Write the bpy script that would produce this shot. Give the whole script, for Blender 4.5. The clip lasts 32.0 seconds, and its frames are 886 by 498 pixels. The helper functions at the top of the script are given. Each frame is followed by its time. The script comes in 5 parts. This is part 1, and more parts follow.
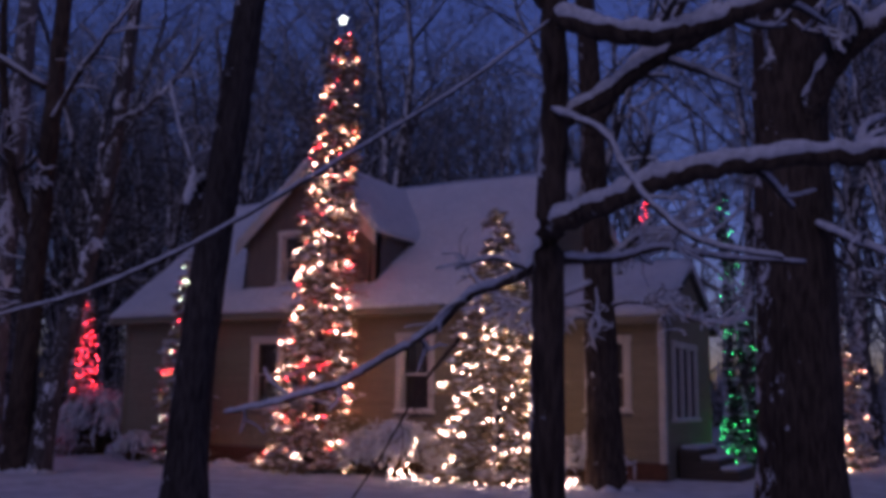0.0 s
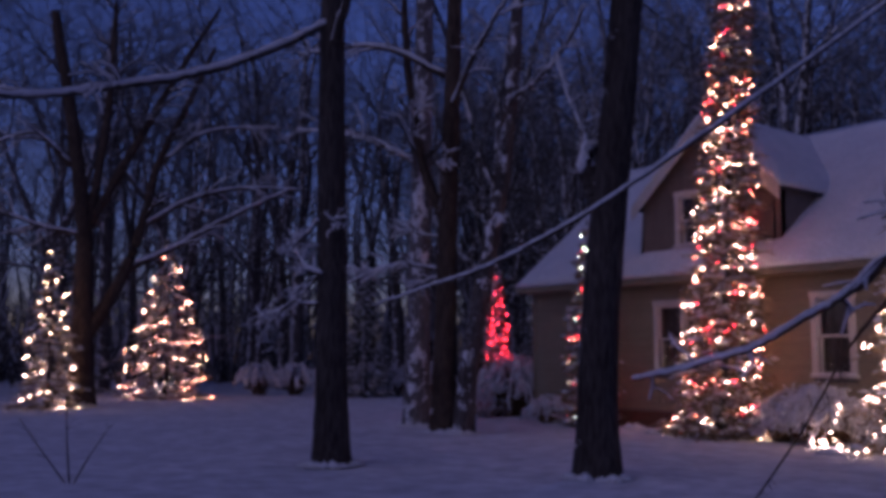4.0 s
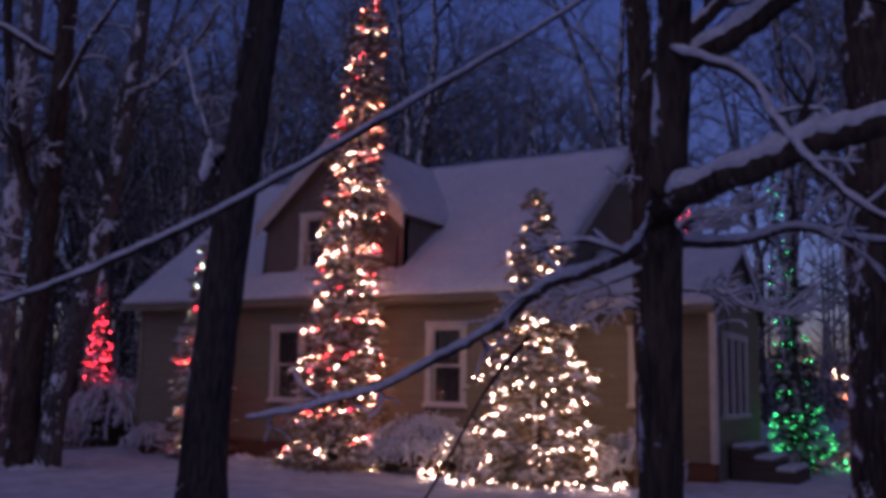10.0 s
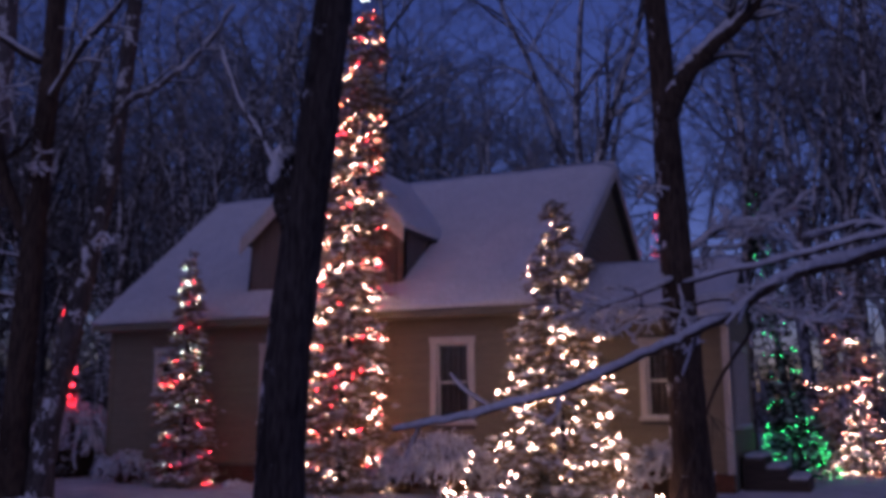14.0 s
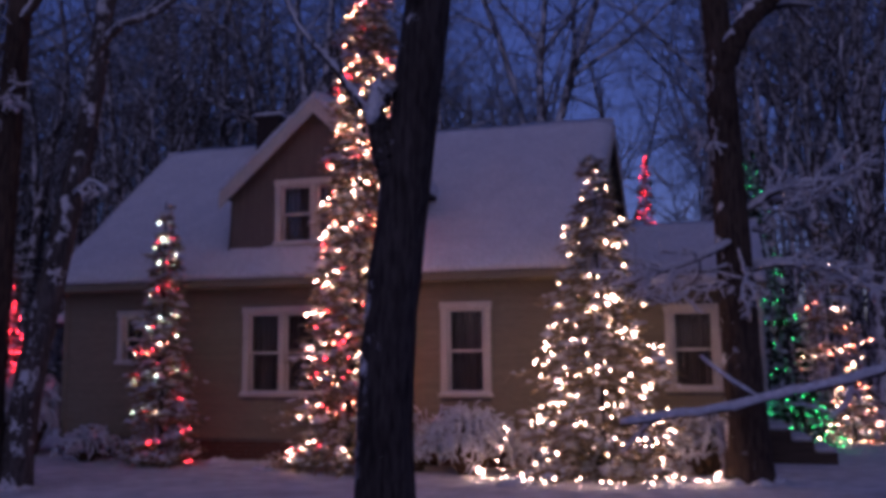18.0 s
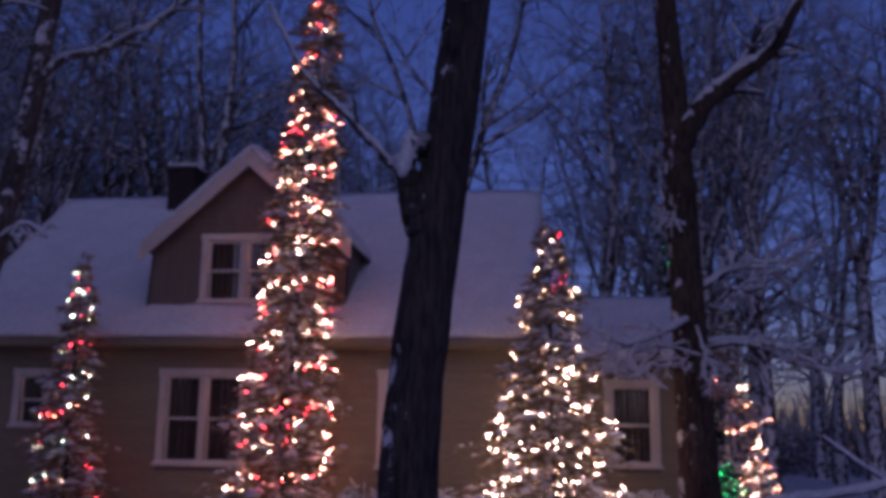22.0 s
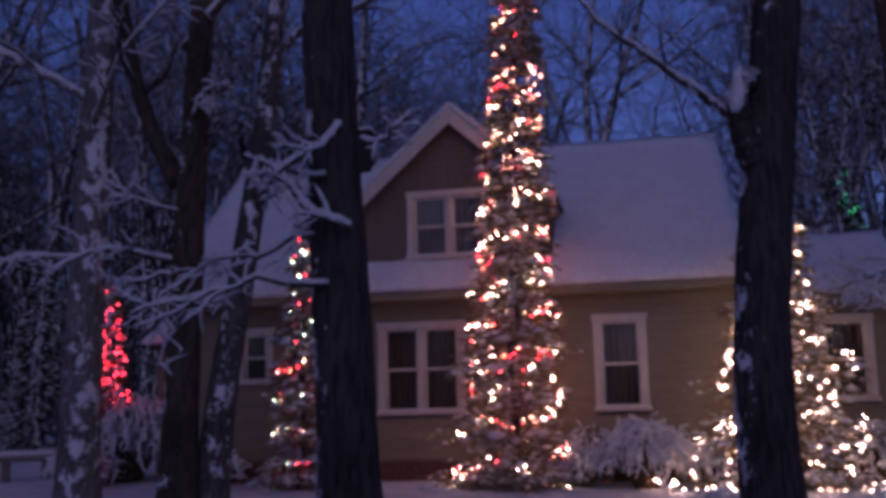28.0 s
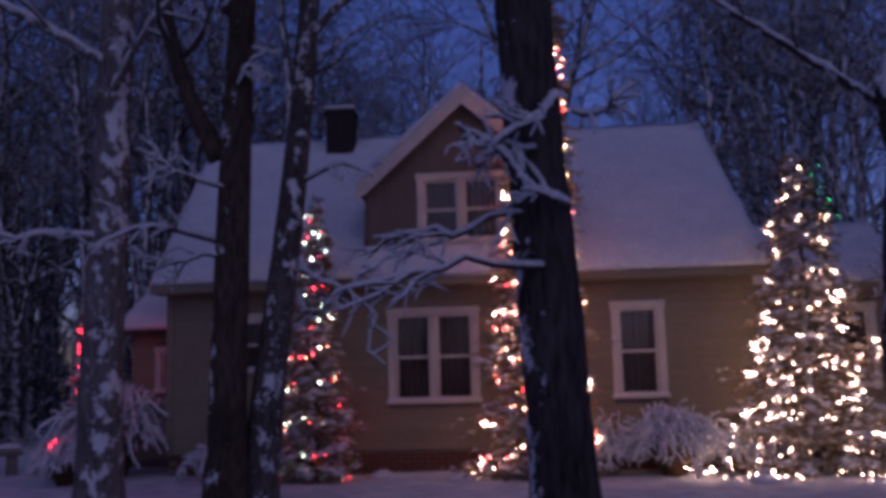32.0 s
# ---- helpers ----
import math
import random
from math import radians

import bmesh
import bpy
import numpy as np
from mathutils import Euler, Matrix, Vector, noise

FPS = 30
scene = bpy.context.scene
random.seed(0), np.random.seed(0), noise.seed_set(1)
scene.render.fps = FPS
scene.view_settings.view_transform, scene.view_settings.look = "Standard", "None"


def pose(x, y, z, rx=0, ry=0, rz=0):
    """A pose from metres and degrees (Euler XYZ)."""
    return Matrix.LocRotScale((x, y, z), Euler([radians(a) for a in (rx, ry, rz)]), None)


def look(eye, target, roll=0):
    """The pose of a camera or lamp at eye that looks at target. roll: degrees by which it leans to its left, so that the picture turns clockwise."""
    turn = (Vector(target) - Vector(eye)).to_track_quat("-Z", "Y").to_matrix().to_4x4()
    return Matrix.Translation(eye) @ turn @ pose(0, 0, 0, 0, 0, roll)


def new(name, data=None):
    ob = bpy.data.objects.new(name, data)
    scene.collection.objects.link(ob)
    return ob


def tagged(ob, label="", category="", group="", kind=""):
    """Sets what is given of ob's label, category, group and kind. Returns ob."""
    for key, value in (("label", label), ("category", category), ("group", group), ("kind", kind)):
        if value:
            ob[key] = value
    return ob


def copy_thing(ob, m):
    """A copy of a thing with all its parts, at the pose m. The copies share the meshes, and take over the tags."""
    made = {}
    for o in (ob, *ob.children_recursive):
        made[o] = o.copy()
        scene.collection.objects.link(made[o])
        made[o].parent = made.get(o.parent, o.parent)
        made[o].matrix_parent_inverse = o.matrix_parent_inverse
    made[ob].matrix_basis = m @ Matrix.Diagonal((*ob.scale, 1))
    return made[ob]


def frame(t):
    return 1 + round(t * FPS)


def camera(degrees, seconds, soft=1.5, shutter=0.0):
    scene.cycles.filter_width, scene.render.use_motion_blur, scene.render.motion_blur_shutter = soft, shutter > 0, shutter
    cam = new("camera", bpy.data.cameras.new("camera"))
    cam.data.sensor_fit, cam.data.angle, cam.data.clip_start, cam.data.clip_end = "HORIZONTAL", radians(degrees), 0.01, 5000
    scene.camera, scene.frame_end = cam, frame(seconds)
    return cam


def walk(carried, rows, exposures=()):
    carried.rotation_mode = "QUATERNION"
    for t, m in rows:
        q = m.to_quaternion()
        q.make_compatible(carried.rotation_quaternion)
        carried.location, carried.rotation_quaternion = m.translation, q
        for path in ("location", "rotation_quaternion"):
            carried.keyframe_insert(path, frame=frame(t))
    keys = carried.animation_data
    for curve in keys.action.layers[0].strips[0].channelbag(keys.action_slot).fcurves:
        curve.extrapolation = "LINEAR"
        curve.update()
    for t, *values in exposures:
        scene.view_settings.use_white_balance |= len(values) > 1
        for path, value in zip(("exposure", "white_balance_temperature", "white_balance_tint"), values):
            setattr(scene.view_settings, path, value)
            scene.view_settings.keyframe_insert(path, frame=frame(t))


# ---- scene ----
cam = camera(49.8, 32.0, soft=4.3, shutter=0.4)

PATH = [
    (0, (13.071, -15.723, 1.458), (12.126, -13.988, 1.774), 0.8),
    (0.5, (13.084, -15.8, 1.449), (12.078, -14.1, 1.758), 0.8),
    (1, (13.094, -15.883, 1.43), (11.998, -14.238, 1.731), 0.8),
    (1.5, (13.097, -15.915, 1.423), (11.9, -14.339, 1.713), 0.8),
    (2, (13.064, -15.875, 1.436), (11.771, -14.375, 1.713), 0.6),
    (2.5, (12.967, -15.619, 1.484), (11.573, -14.209, 1.747), 0.8),
    (3, (13.078, -15.646, 1.487), (11.582, -14.341, 1.731), 1.2),
    (3.5, (12.991, -15.612, 1.479), (11.423, -14.393, 1.718), 0.4),
    (5.5, (12.9, -15.578, 1.498), (11.334, -14.352, 1.713), 0.2),
    (6, (12.933, -15.586, 1.488), (11.413, -14.306, 1.703), -0.1),
    (6.5, (12.908, -15.582, 1.492), (11.454, -14.226, 1.705), -0.1),
    (7, (12.929, -15.469, 1.542), (11.541, -14.044, 1.751), -0.0),
    (7.5, (12.971, -15.51, 1.531), (11.66, -14.015, 1.746), -0.2),
    (8, (12.996, -15.49, 1.52), (11.766, -13.928, 1.741), 0.2),
    (8.5, (12.95, -15.333, 1.541), (11.786, -13.724, 1.774), 0.8),
    (9, (12.833, -15.169, 1.558), (11.736, -13.516, 1.81), 1.0),
    (9.5, (12.521, -15.046, 1.556), (11.504, -13.345, 1.827), 1.1),
    (10, (12.25, -14.862, 1.614), (11.275, -13.139, 1.897), 1.1),
    (10.5, (12.046, -14.724, 1.587), (11.074, -13.002, 1.889), 0.6),
    (11, (11.811, -14.679, 1.572), (10.844, -12.956, 1.884), 0.4),
    (11.5, (11.477, -14.753, 1.547), (10.536, -13.017, 1.867), 0.2),
    (12, (11.434, -14.904, 1.536), (10.502, -13.164, 1.856), 0.6),
    (12.5, (11.26, -15.019, 1.492), (10.352, -13.267, 1.817), 0.5),
    (13, (11.015, -15.126, 1.47), (10.141, -13.357, 1.8), 0.3),
    (13.5, (10.679, -15.294, 1.445), (9.854, -13.503, 1.78), 0.1),
    (14, (10.388, -15.346, 1.461), (9.608, -13.536, 1.797), -0.2),
    (14.5, (9.975, -15.314, 1.469), (9.252, -13.48, 1.807), -0.5),
    (16.5, (8.598, -14.854, 1.651), (8.023, -12.962, 1.95), -0.3),
    (17, (8.356, -14.788, 1.648), (7.784, -12.893, 1.933), -0.2),
    (17.5, (8.08, -14.849, 1.684), (7.524, -12.945, 1.946), -0.2),
    (18, (7.932, -14.836, 1.647), (7.373, -12.932, 1.9), -0.3),
    (18.5, (7.855, -14.845, 1.614), (7.286, -12.943, 1.863), -0.1),
    (19, (7.681, -14.857, 1.657), (7.12, -12.953, 1.903), 0.1),
    (19.5, (7.482, -14.826, 1.641), (6.935, -12.921, 1.907), 0.1),
    (20, (7.3, -14.741, 1.594), (6.775, -12.843, 1.94), 0.8),
    (20.5, (7.172, -14.664, 1.57), (6.673, -12.773, 1.99), 2.4),
    (21, (6.888, -14.656, 1.568), (6.453, -12.742, 1.956), 2.7),
    (21.5, (6.676, -14.702, 1.652), (6.32, -12.766, 2.008), 2.3),
    (22, (6.424, -14.685, 1.655), (6.171, -12.741, 2.052), 0.9),
    (22.5, (6.163, -14.728, 1.647), (6.01, -12.784, 2.089), -0.3),
    (23, (6.009, -15.007, 1.602), (5.886, -13.058, 2.031), -0.9),
    (23.5, (5.808, -15.242, 1.574), (5.667, -13.288, 1.973), -1.1),
    (24, (5.625, -15.35, 1.545), (5.447, -13.394, 1.925), -1.2),
    (24.5, (5.431, -15.45, 1.631), (5.218, -13.493, 1.985), -1.6),
    (25, (5.341, -15.308, 1.65), (5.074, -13.357, 2.001), -1.1),
    (25.5, (5.065, -15.263, 1.71), (4.773, -13.314, 2.05), -0.6),
    (26, (4.877, -15.237, 1.679), (4.552, -13.293, 2.016), -0.5),
    (26.5, (4.811, -15.276, 1.628), (4.437, -13.34, 1.959), -0.2),
    (28.5, (4.081, -15.383, 1.389), (3.685, -13.446, 1.688), -1.5),
    (29, (3.823, -15.408, 1.506), (3.516, -13.45, 1.774), -1.6),
    (29.5, (3.453, -15.45, 1.467), (3.301, -13.474, 1.739), -2.2),
    (30, (3.199, -15.414, 1.445), (3.076, -13.438, 1.727), -1.9),
    (30.5, (2.967, -15.338, 1.466), (2.841, -13.364, 1.757), -1.5),
    (31, (2.699, -15.293, 1.484), (2.567, -13.32, 1.78), -1.1),
    (31.5, (2.491, -15.278, 1.486), (2.341, -13.306, 1.779), -1.2),
    (32, (2.131, -15.223, 1.496), (1.974, -13.249, 1.78), -1.5),
]
walk(cam, [(t, look(eye, target, roll)) for t, eye, target, roll in PATH],
     exposures=[(0, 0.0, 7000, 11), (3.5, 0.0, 6600, 10), (7, 0.0, 6500, 10), (10, 0.0, 7050, 10), (14, 0.0, 6750, 11), (17, 0.0, 6550, 10), (19, 0.0, 6900, 10), (21, 0.0, 6600, 10), (26, 0.0, 6600, 10), (32, 0.0, 6500, 10)])

# ---- world and light: deep blue dusk sky under thin cloud, no sun left ----
world = bpy.data.worlds.new("dusk_sky")
scene.world = world
world.use_nodes = True
wn, wl = world.node_tree.nodes, world.node_tree.links
wn.clear()
sky = wn.new("ShaderNodeTexSky")
sky.sky_type = "NISHITA"
sky.sun_disc = False
sky.sun_elevation = radians(3.5)
sky.dust_density = 0.0
sky.sun_rotation = radians(180)
sky.ozone_density = 2.0
sky_tint = wn.new("ShaderNodeMix")
sky_tint.data_type, sky_tint.blend_type = "RGBA", "MULTIPLY"
sky_tint.inputs[0].default_value = 1.0
sky_tint.inputs[7].default_value = (0.66, 0.62, 1.75, 1)
sky_bg = wn.new("ShaderNodeBackground")
sky_bg.inputs[1].default_value = 0.077
sky_out = wn.new("ShaderNodeOutputWorld")
wl.new(sky.outputs[0], sky_tint.inputs[6])
wl.new(sky_tint.outputs[2], sky_bg.inputs[0])
wl.new(sky_bg.outputs[0], sky_out.inputs[0])

# the last glow of the southern sky under the cloud, very soft and dim
dusk = bpy.data.lights.new("dusk_glow", "SUN")
dusk.energy, dusk.angle, dusk.color = 0.29, radians(70), (0.92, 0.74, 1.0)
dusk_ob = new("dusk_glow", dusk)
dusk_ob.matrix_world = look((0, 0, 30), (-4, 22, 18))


# ---- materials ----
def material(name, rough=0.8, metal=0.0, spec=0.3):
    m = bpy.data.materials.new(name)
    m.use_nodes = True
    b = m.node_tree.nodes["Principled BSDF"]
    b.inputs["Roughness"].default_value = rough
    b.inputs["Metallic"].default_value = metal
    b.inputs["Specular IOR Level"].default_value = spec
    return m, m.node_tree.nodes, m.node_tree.links, b


def ramp_noise(n, l, scale, stops, coord="Object", detail=4.0, stretch=(1, 1, 1), rough=0.55):
    """A noise texture through a colour ramp. Returns the ramp and the noise node."""
    tc = n.new("ShaderNodeTexCoord")
    mp = n.new("ShaderNodeMapping")
    mp.inputs["Scale"].default_value = stretch
    nz = n.new("ShaderNodeTexNoise")
    nz.inputs["Scale"].default_value = scale
    nz.inputs["Detail"].default_value = detail
    nz.inputs["Roughness"].default_value = rough
    rp = n.new("ShaderNodeValToRGB")
    els = rp.color_ramp.elements
    while len(els) < len(stops):
        els.new(0.5)
    for e, (p, c) in zip(els, stops):
        e.position, e.color = p, (*c, 1)
    l.new(tc.outputs[coord], mp.inputs[0])
    l.new(mp.outputs[0], nz.inputs["Vector"])
    l.new(nz.outputs["Fac"], rp.inputs[0])
    return rp, nz


def mix_color(n, l, fac, a, b, mode="MIX"):
    mx = n.new("ShaderNodeMix")
    mx.data_type, mx.blend_type = "RGBA", mode
    for sock, v in ((mx.inputs[0], fac), (mx.inputs[6], a), (mx.inputs[7], b)):
        if hasattr(v, "links") or hasattr(v, "is_linked"):
            l.new(v, sock)
        elif isinstance(v, tuple):
            sock.default_value = (*v, 1)
        else:
            sock.default_value = v
    return mx.outputs[2]


def bump(n, l, bsdf, height, strength=0.4, distance=0.02):
    bp = n.new("ShaderNodeBump")
    bp.inputs["Strength"].default_value = strength
    bp.inputs["Distance"].default_value = distance
    l.new(height, bp.inputs["Height"])
    l.new(bp.outputs[0], bsdf.inputs["Normal"])


def plain(name, stops, scale, rough=0.7, bump_s=0.3, dist=0.01, stretch=(1, 1, 1), fine=None, spec=0.3, metal=0.0):
    m, n, l, b = material(name, rough, metal, spec)
    rp, nz = ramp_noise(n, l, scale, stops, stretch=stretch)
    col = rp.outputs[0]
    if fine:
        r2, n2 = ramp_noise(n, l, fine, [(0.3, (0.7, 0.7, 0.7)), (0.7, (1.1, 1.1, 1.1))], stretch=stretch)
        col = mix_color(n, l, 1.0, col, r2.outputs[0], "MULTIPLY")
        bump(n, l, b, n2.outputs["Fac"], bump_s, dist)
    else:
        bump(n, l, b, nz.outputs["Fac"], bump_s, dist)
    l.new(col, b.inputs["Base Color"])
    return m


def bark_material(name, dark, light, snow_amount, side):
    """Ridged bark with wind-blown snow stuck to the weather side (a horizontal direction)."""
    m, n, l, b = material(name, 0.95, 0, 0.1)
    rp, nz = ramp_noise(n, l, 9.0, [(0.3, dark), (0.62, light)], stretch=(3, 3, 0.5), detail=6)
    big, _ = ramp_noise(n, l, 1.3, [(0.3, (0.6, 0.6, 0.6)), (0.7, (1.15, 1.15, 1.15))])
    col = mix_color(n, l, 1.0, rp.outputs[0], big.outputs[0], "MULTIPLY")
    geo = n.new("ShaderNodeNewGeometry")
    dot = n.new("ShaderNodeVectorMath")
    dot.operation = "DOT_PRODUCT"
    dot.inputs[1].default_value = side
    l.new(geo.outputs["Normal"], dot.inputs[0])
    stick, sn = ramp_noise(n, l, 5.0, [(0.0, (0, 0, 0)), (1.0, (1, 1, 1))], detail=5, stretch=(1, 1, 0.7), rough=0.7)
    add = n.new("ShaderNodeMath")
    add.operation = "MULTIPLY_ADD"
    l.new(dot.outputs["Value"], add.inputs[0])
    add.inputs[1].default_value = 0.16
    l.new(sn.outputs["Fac"], add.inputs[2])
    cut = n.new("ShaderNodeMapRange")
    cut.inputs[1].default_value, cut.inputs[2].default_value = 0.70 - snow_amount, 0.75 - snow_amount
    l.new(add.outputs[0], cut.inputs[0])
    col = mix_color(n, l, cut.outputs[0], col, (0.78, 0.8, 0.84))
    l.new(col, b.inputs["Base Color"])
    h = n.new("ShaderNodeMath")
    h.operation = "ADD"
    l.new(nz.outputs["Fac"], h.inputs[0])
    l.new(cut.outputs[0], h.inputs[1])
    bump(n, l, b, h.outputs[0], 0.8, 0.03)
    return m


def glow(name, color, strength):
    m = bpy.data.materials.new(name)
    m.use_nodes = True
    n, l = m.node_tree.nodes, m.node_tree.links
    n.clear()
    e = n.new("ShaderNodeEmission")
    e.inputs[0].default_value = (*color, 1)
    e.inputs[1].default_value = strength
    o = n.new("ShaderNodeOutputMaterial")
    l.new(e.outputs[0], o.inputs[0])
    return m


SNOW = plain("snow", [(0.3, (0.76, 0.78, 0.82)), (0.7, (0.86, 0.87, 0.9))], 2.2, 0.9, 0.5, 0.02, fine=28, spec=0.1)
GROUND_SNOW = plain("ground_snow", [(0.3, (0.74, 0.76, 0.8)), (0.7, (0.86, 0.87, 0.9))], 0.35, 0.9, 0.6, 0.05, fine=3.5, spec=0.1)
BARK = bark_material("dark_wet_bark", (0.036, 0.026, 0.021), (0.12, 0.087, 0.066), 0.0, (-0.8, -0.45, 0))
BARK_SNOWY = bark_material("snow_plastered_bark", (0.03, 0.025, 0.023), (0.1, 0.085, 0.078), 0.08, (-0.75, 0.2, 0))
BARK_PALE = bark_material("pale_beech_bark", (0.1, 0.09, 0.09), (0.25, 0.23, 0.22), 0.06, (0.6, -0.7, 0))
BARK_WOODS = bark_material("woods_bark", (0.045, 0.042, 0.042), (0.15, 0.138, 0.136), 0.115, (-0.5, -0.8, 0))
BARK_CAKED = bark_material("snow_caked_bark", (0.05, 0.042, 0.04), (0.16, 0.14, 0.13), 0.03, (0.3, -0.9, 0))
TWIG = plain("twig_bark", [(0.3, (0.03, 0.025, 0.022)), (0.7, (0.08, 0.065, 0.055))], 12, 0.9)
SHRUB_TWIG = plain("shrub_twigs", [(0.3, (0.1, 0.065, 0.04)), (0.7, (0.22, 0.15, 0.09))], 14, 0.9)
# snow-dusted needles; the bulbs' warm glow is put into the tan
NEEDLE = plain("bulb_warmed_snowy_needles", [(0.28, (0.17, 0.125, 0.06)), (0.48, (0.37, 0.29, 0.175)), (0.66, (0.64, 0.58, 0.49))], 9, 0.85, fine=40)
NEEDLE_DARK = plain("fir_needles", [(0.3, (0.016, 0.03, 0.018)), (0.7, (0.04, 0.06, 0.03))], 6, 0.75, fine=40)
SIDING = plain("tan_clapboard", [(0.3, (0.245, 0.212, 0.145)), (0.7, (0.3, 0.262, 0.178))], 1.6, 0.6, 0.25, 0.004, (0.4, 1, 6), fine=30)
SHINGLE = plain("weathered_gable_boards", [(0.3, (0.17, 0.14, 0.118)), (0.7, (0.22, 0.18, 0.15))], 1.8, 0.7, 0.3, 0.004, (6, 1, 0.5), fine=30)
TRIM = plain("cream_trim_paint", [(0.3, (0.62, 0.58, 0.52)), (0.7, (0.74, 0.7, 0.63))], 3, 0.5, 0.15, 0.003, fine=40)
BRICK = plain("dark_red_foundation_brick", [(0.3, (0.1, 0.05, 0.035)), (0.7, (0.2, 0.09, 0.06))], 4, 0.9, 0.4, 0.006, fine=25)
MORTAR = plain("old_mortar", [(0.3, (0.16, 0.14, 0.12)), (0.7, (0.24, 0.22, 0.19))], 8, 0.95)
ROOFING = plain("asphalt_roofing", [(0.3, (0.05, 0.045, 0.045)), (0.7, (0.1, 0.09, 0.085))], 5, 0.95, fine=60)
CURTAIN = plain("lined_curtain", [(0.3, (0.035, 0.03, 0.032)), (0.7, (0.12, 0.095, 0.095))], 3, 0.95, 0.2, 0.004, (8, 8, 0.4), fine=30)
ROOM = plain("room_plaster", [(0.3, (0.12, 0.11, 0.1)), (0.7, (0.18, 0.16, 0.15))], 2, 0.9)
WIRE = plain("green_cable", [(0.3, (0.01, 0.03, 0.015)), (0.7, (0.02, 0.05, 0.025))], 20, 0.5)
DECK = plain("weathered_deck_wood", [(0.3, (0.06, 0.045, 0.035)), (0.7, (0.13, 0.1, 0.075))], 3, 0.85, 0.3, 0.004, (0.5, 6, 6), fine=30)

GLASS, gn, gl, gb = material("window_glass", 0.06, 0, 0.5)
gb.inputs["Base Color"].default_value = (0.9, 0.93, 0.95, 1)
gb.inputs["Transmission Weight"].default_value = 1.0
gb.inputs["IOR"].default_value = 1.45

WARM = glow("warm_white_bulb", (1.0, 0.58, 0.49), 70)
ROSE = glow("rose_bulb", (1.0, 0.22, 0.17), 54)
RED = glow("red_bulb", (1.0, 0.03, 0.06), 40)
GREEN = glow("green_bulb", (0.03, 1.0, 0.3), 11)
COOL = glow("cool_white_bulb", (0.75, 0.92, 0.85), 44)
STAR = glow("star_light", (0.85, 0.95, 1.0), 5)


# ---- geometry helpers ----
class Geo:
    """A growing heap of vertices and faces for one mesh."""

    def __init__(self):
        self.v, self.f, self.count = [], [], 0

    def add(self, verts, faces):
        self.v.append(np.asarray(verts, float))
        k = self.count
        self.f.extend([tuple(i + k for i in f) for f in faces])
        self.count += len(verts)

    def mesh(self, name, mat, smooth=True):
        me = bpy.data.meshes.new(name)
        v = np.concatenate(self.v) if self.v else np.zeros((0, 3))
        me.from_pydata(v.tolist(), [], self.f)
        if smooth:
            me.polygons.foreach_set("use_smooth", [True] * len(me.polygons))
        me.materials.append(mat)
        return me


def thing(name, data=None, at=(0, 0, 0), label="", category="", group="", kind=""):
    ob = new(name, data)
    ob.location = at
    return tagged(ob, label, category, group, kind)


def put_part(name, geo, mat, parent, label="", smooth=True, kind=""):
    if isinstance(geo, Geo) and not geo.count:
        me = None
    else:
        me = geo if isinstance(geo, bpy.types.Mesh) else geo.mesh(name, mat, smooth)
    ob = new(name, me)
    ob.parent = parent
    return tagged(ob, label, kind=kind)


def box(geo, x0, x1, y0, y1, z0, z1):
    v = [(x, y, z) for z in (z0, z1) for y in (y0, y1) for x in (x0, x1)]
    geo.add(v, [(0, 2, 3, 1), (4, 5, 7, 6), (0, 1, 5, 4), (2, 6, 7, 3), (0, 4, 6, 2), (1, 3, 7, 5)])


def bevel_box(x0, x1, y0, y1, z0, z1, mat, name="piece", bevel=0.006):
    bm = bmesh.new()
    bmesh.ops.create_cube(bm, size=1)
    for v in bm.verts:
        v.co = Vector(((x0 + x1) / 2 + v.co.x * (x1 - x0), (y0 + y1) / 2 + v.co.y * (y1 - y0), (z0 + z1) / 2 + v.co.z * (z1 - z0)))
    bmesh.ops.bevel(bm, geom=bm.edges[:], offset=bevel, segments=1, affect="EDGES")
    me = bpy.data.meshes.new(name)
    bm.to_mesh(me)
    bm.free()
    me.materials.append(mat)
    return me


def tube(geo, pts, radii, sides=6, squash=None, cap=True):
    """A tapered tube along points. squash: (across, up) factors for a flattened section."""
    pts = np.asarray(pts, float)
    n = len(pts)
    d = np.gradient(pts, axis=0)
    d /= np.linalg.norm(d, axis=1)[:, None] + 1e-9
    ref = np.where(np.abs(d[:, 2:3]) > 0.95, np.array([[1.0, 0, 0]]), np.array([[0, 0, 1.0]]))
    a = np.cross(d, ref)
    a /= np.linalg.norm(a, axis=1)[:, None] + 1e-9
    b = np.cross(a, d)
    ang = np.arange(sides) * 2 * np.pi / sides
    r = np.asarray(radii, float)[:, None, None]
    sa, sb = squash or (1, 1)
    ring = pts[:, None, :] + r * (sa * np.cos(ang)[None, :, None] * a[:, None, :] + sb * np.sin(ang)[None, :, None] * b[:, None, :])
    faces = [(i * sides + j, i * sides + (j + 1) % sides, (i + 1) * sides + (j + 1) % sides, (i + 1) * sides + j)
             for i in range(n - 1) for j in range(sides)]
    if cap:
        faces.append(tuple(range(sides))[::-1])
        faces.append(tuple((n - 1) * sides + j for j in range(sides)))
    geo.add(ring.reshape(-1, 3), faces)


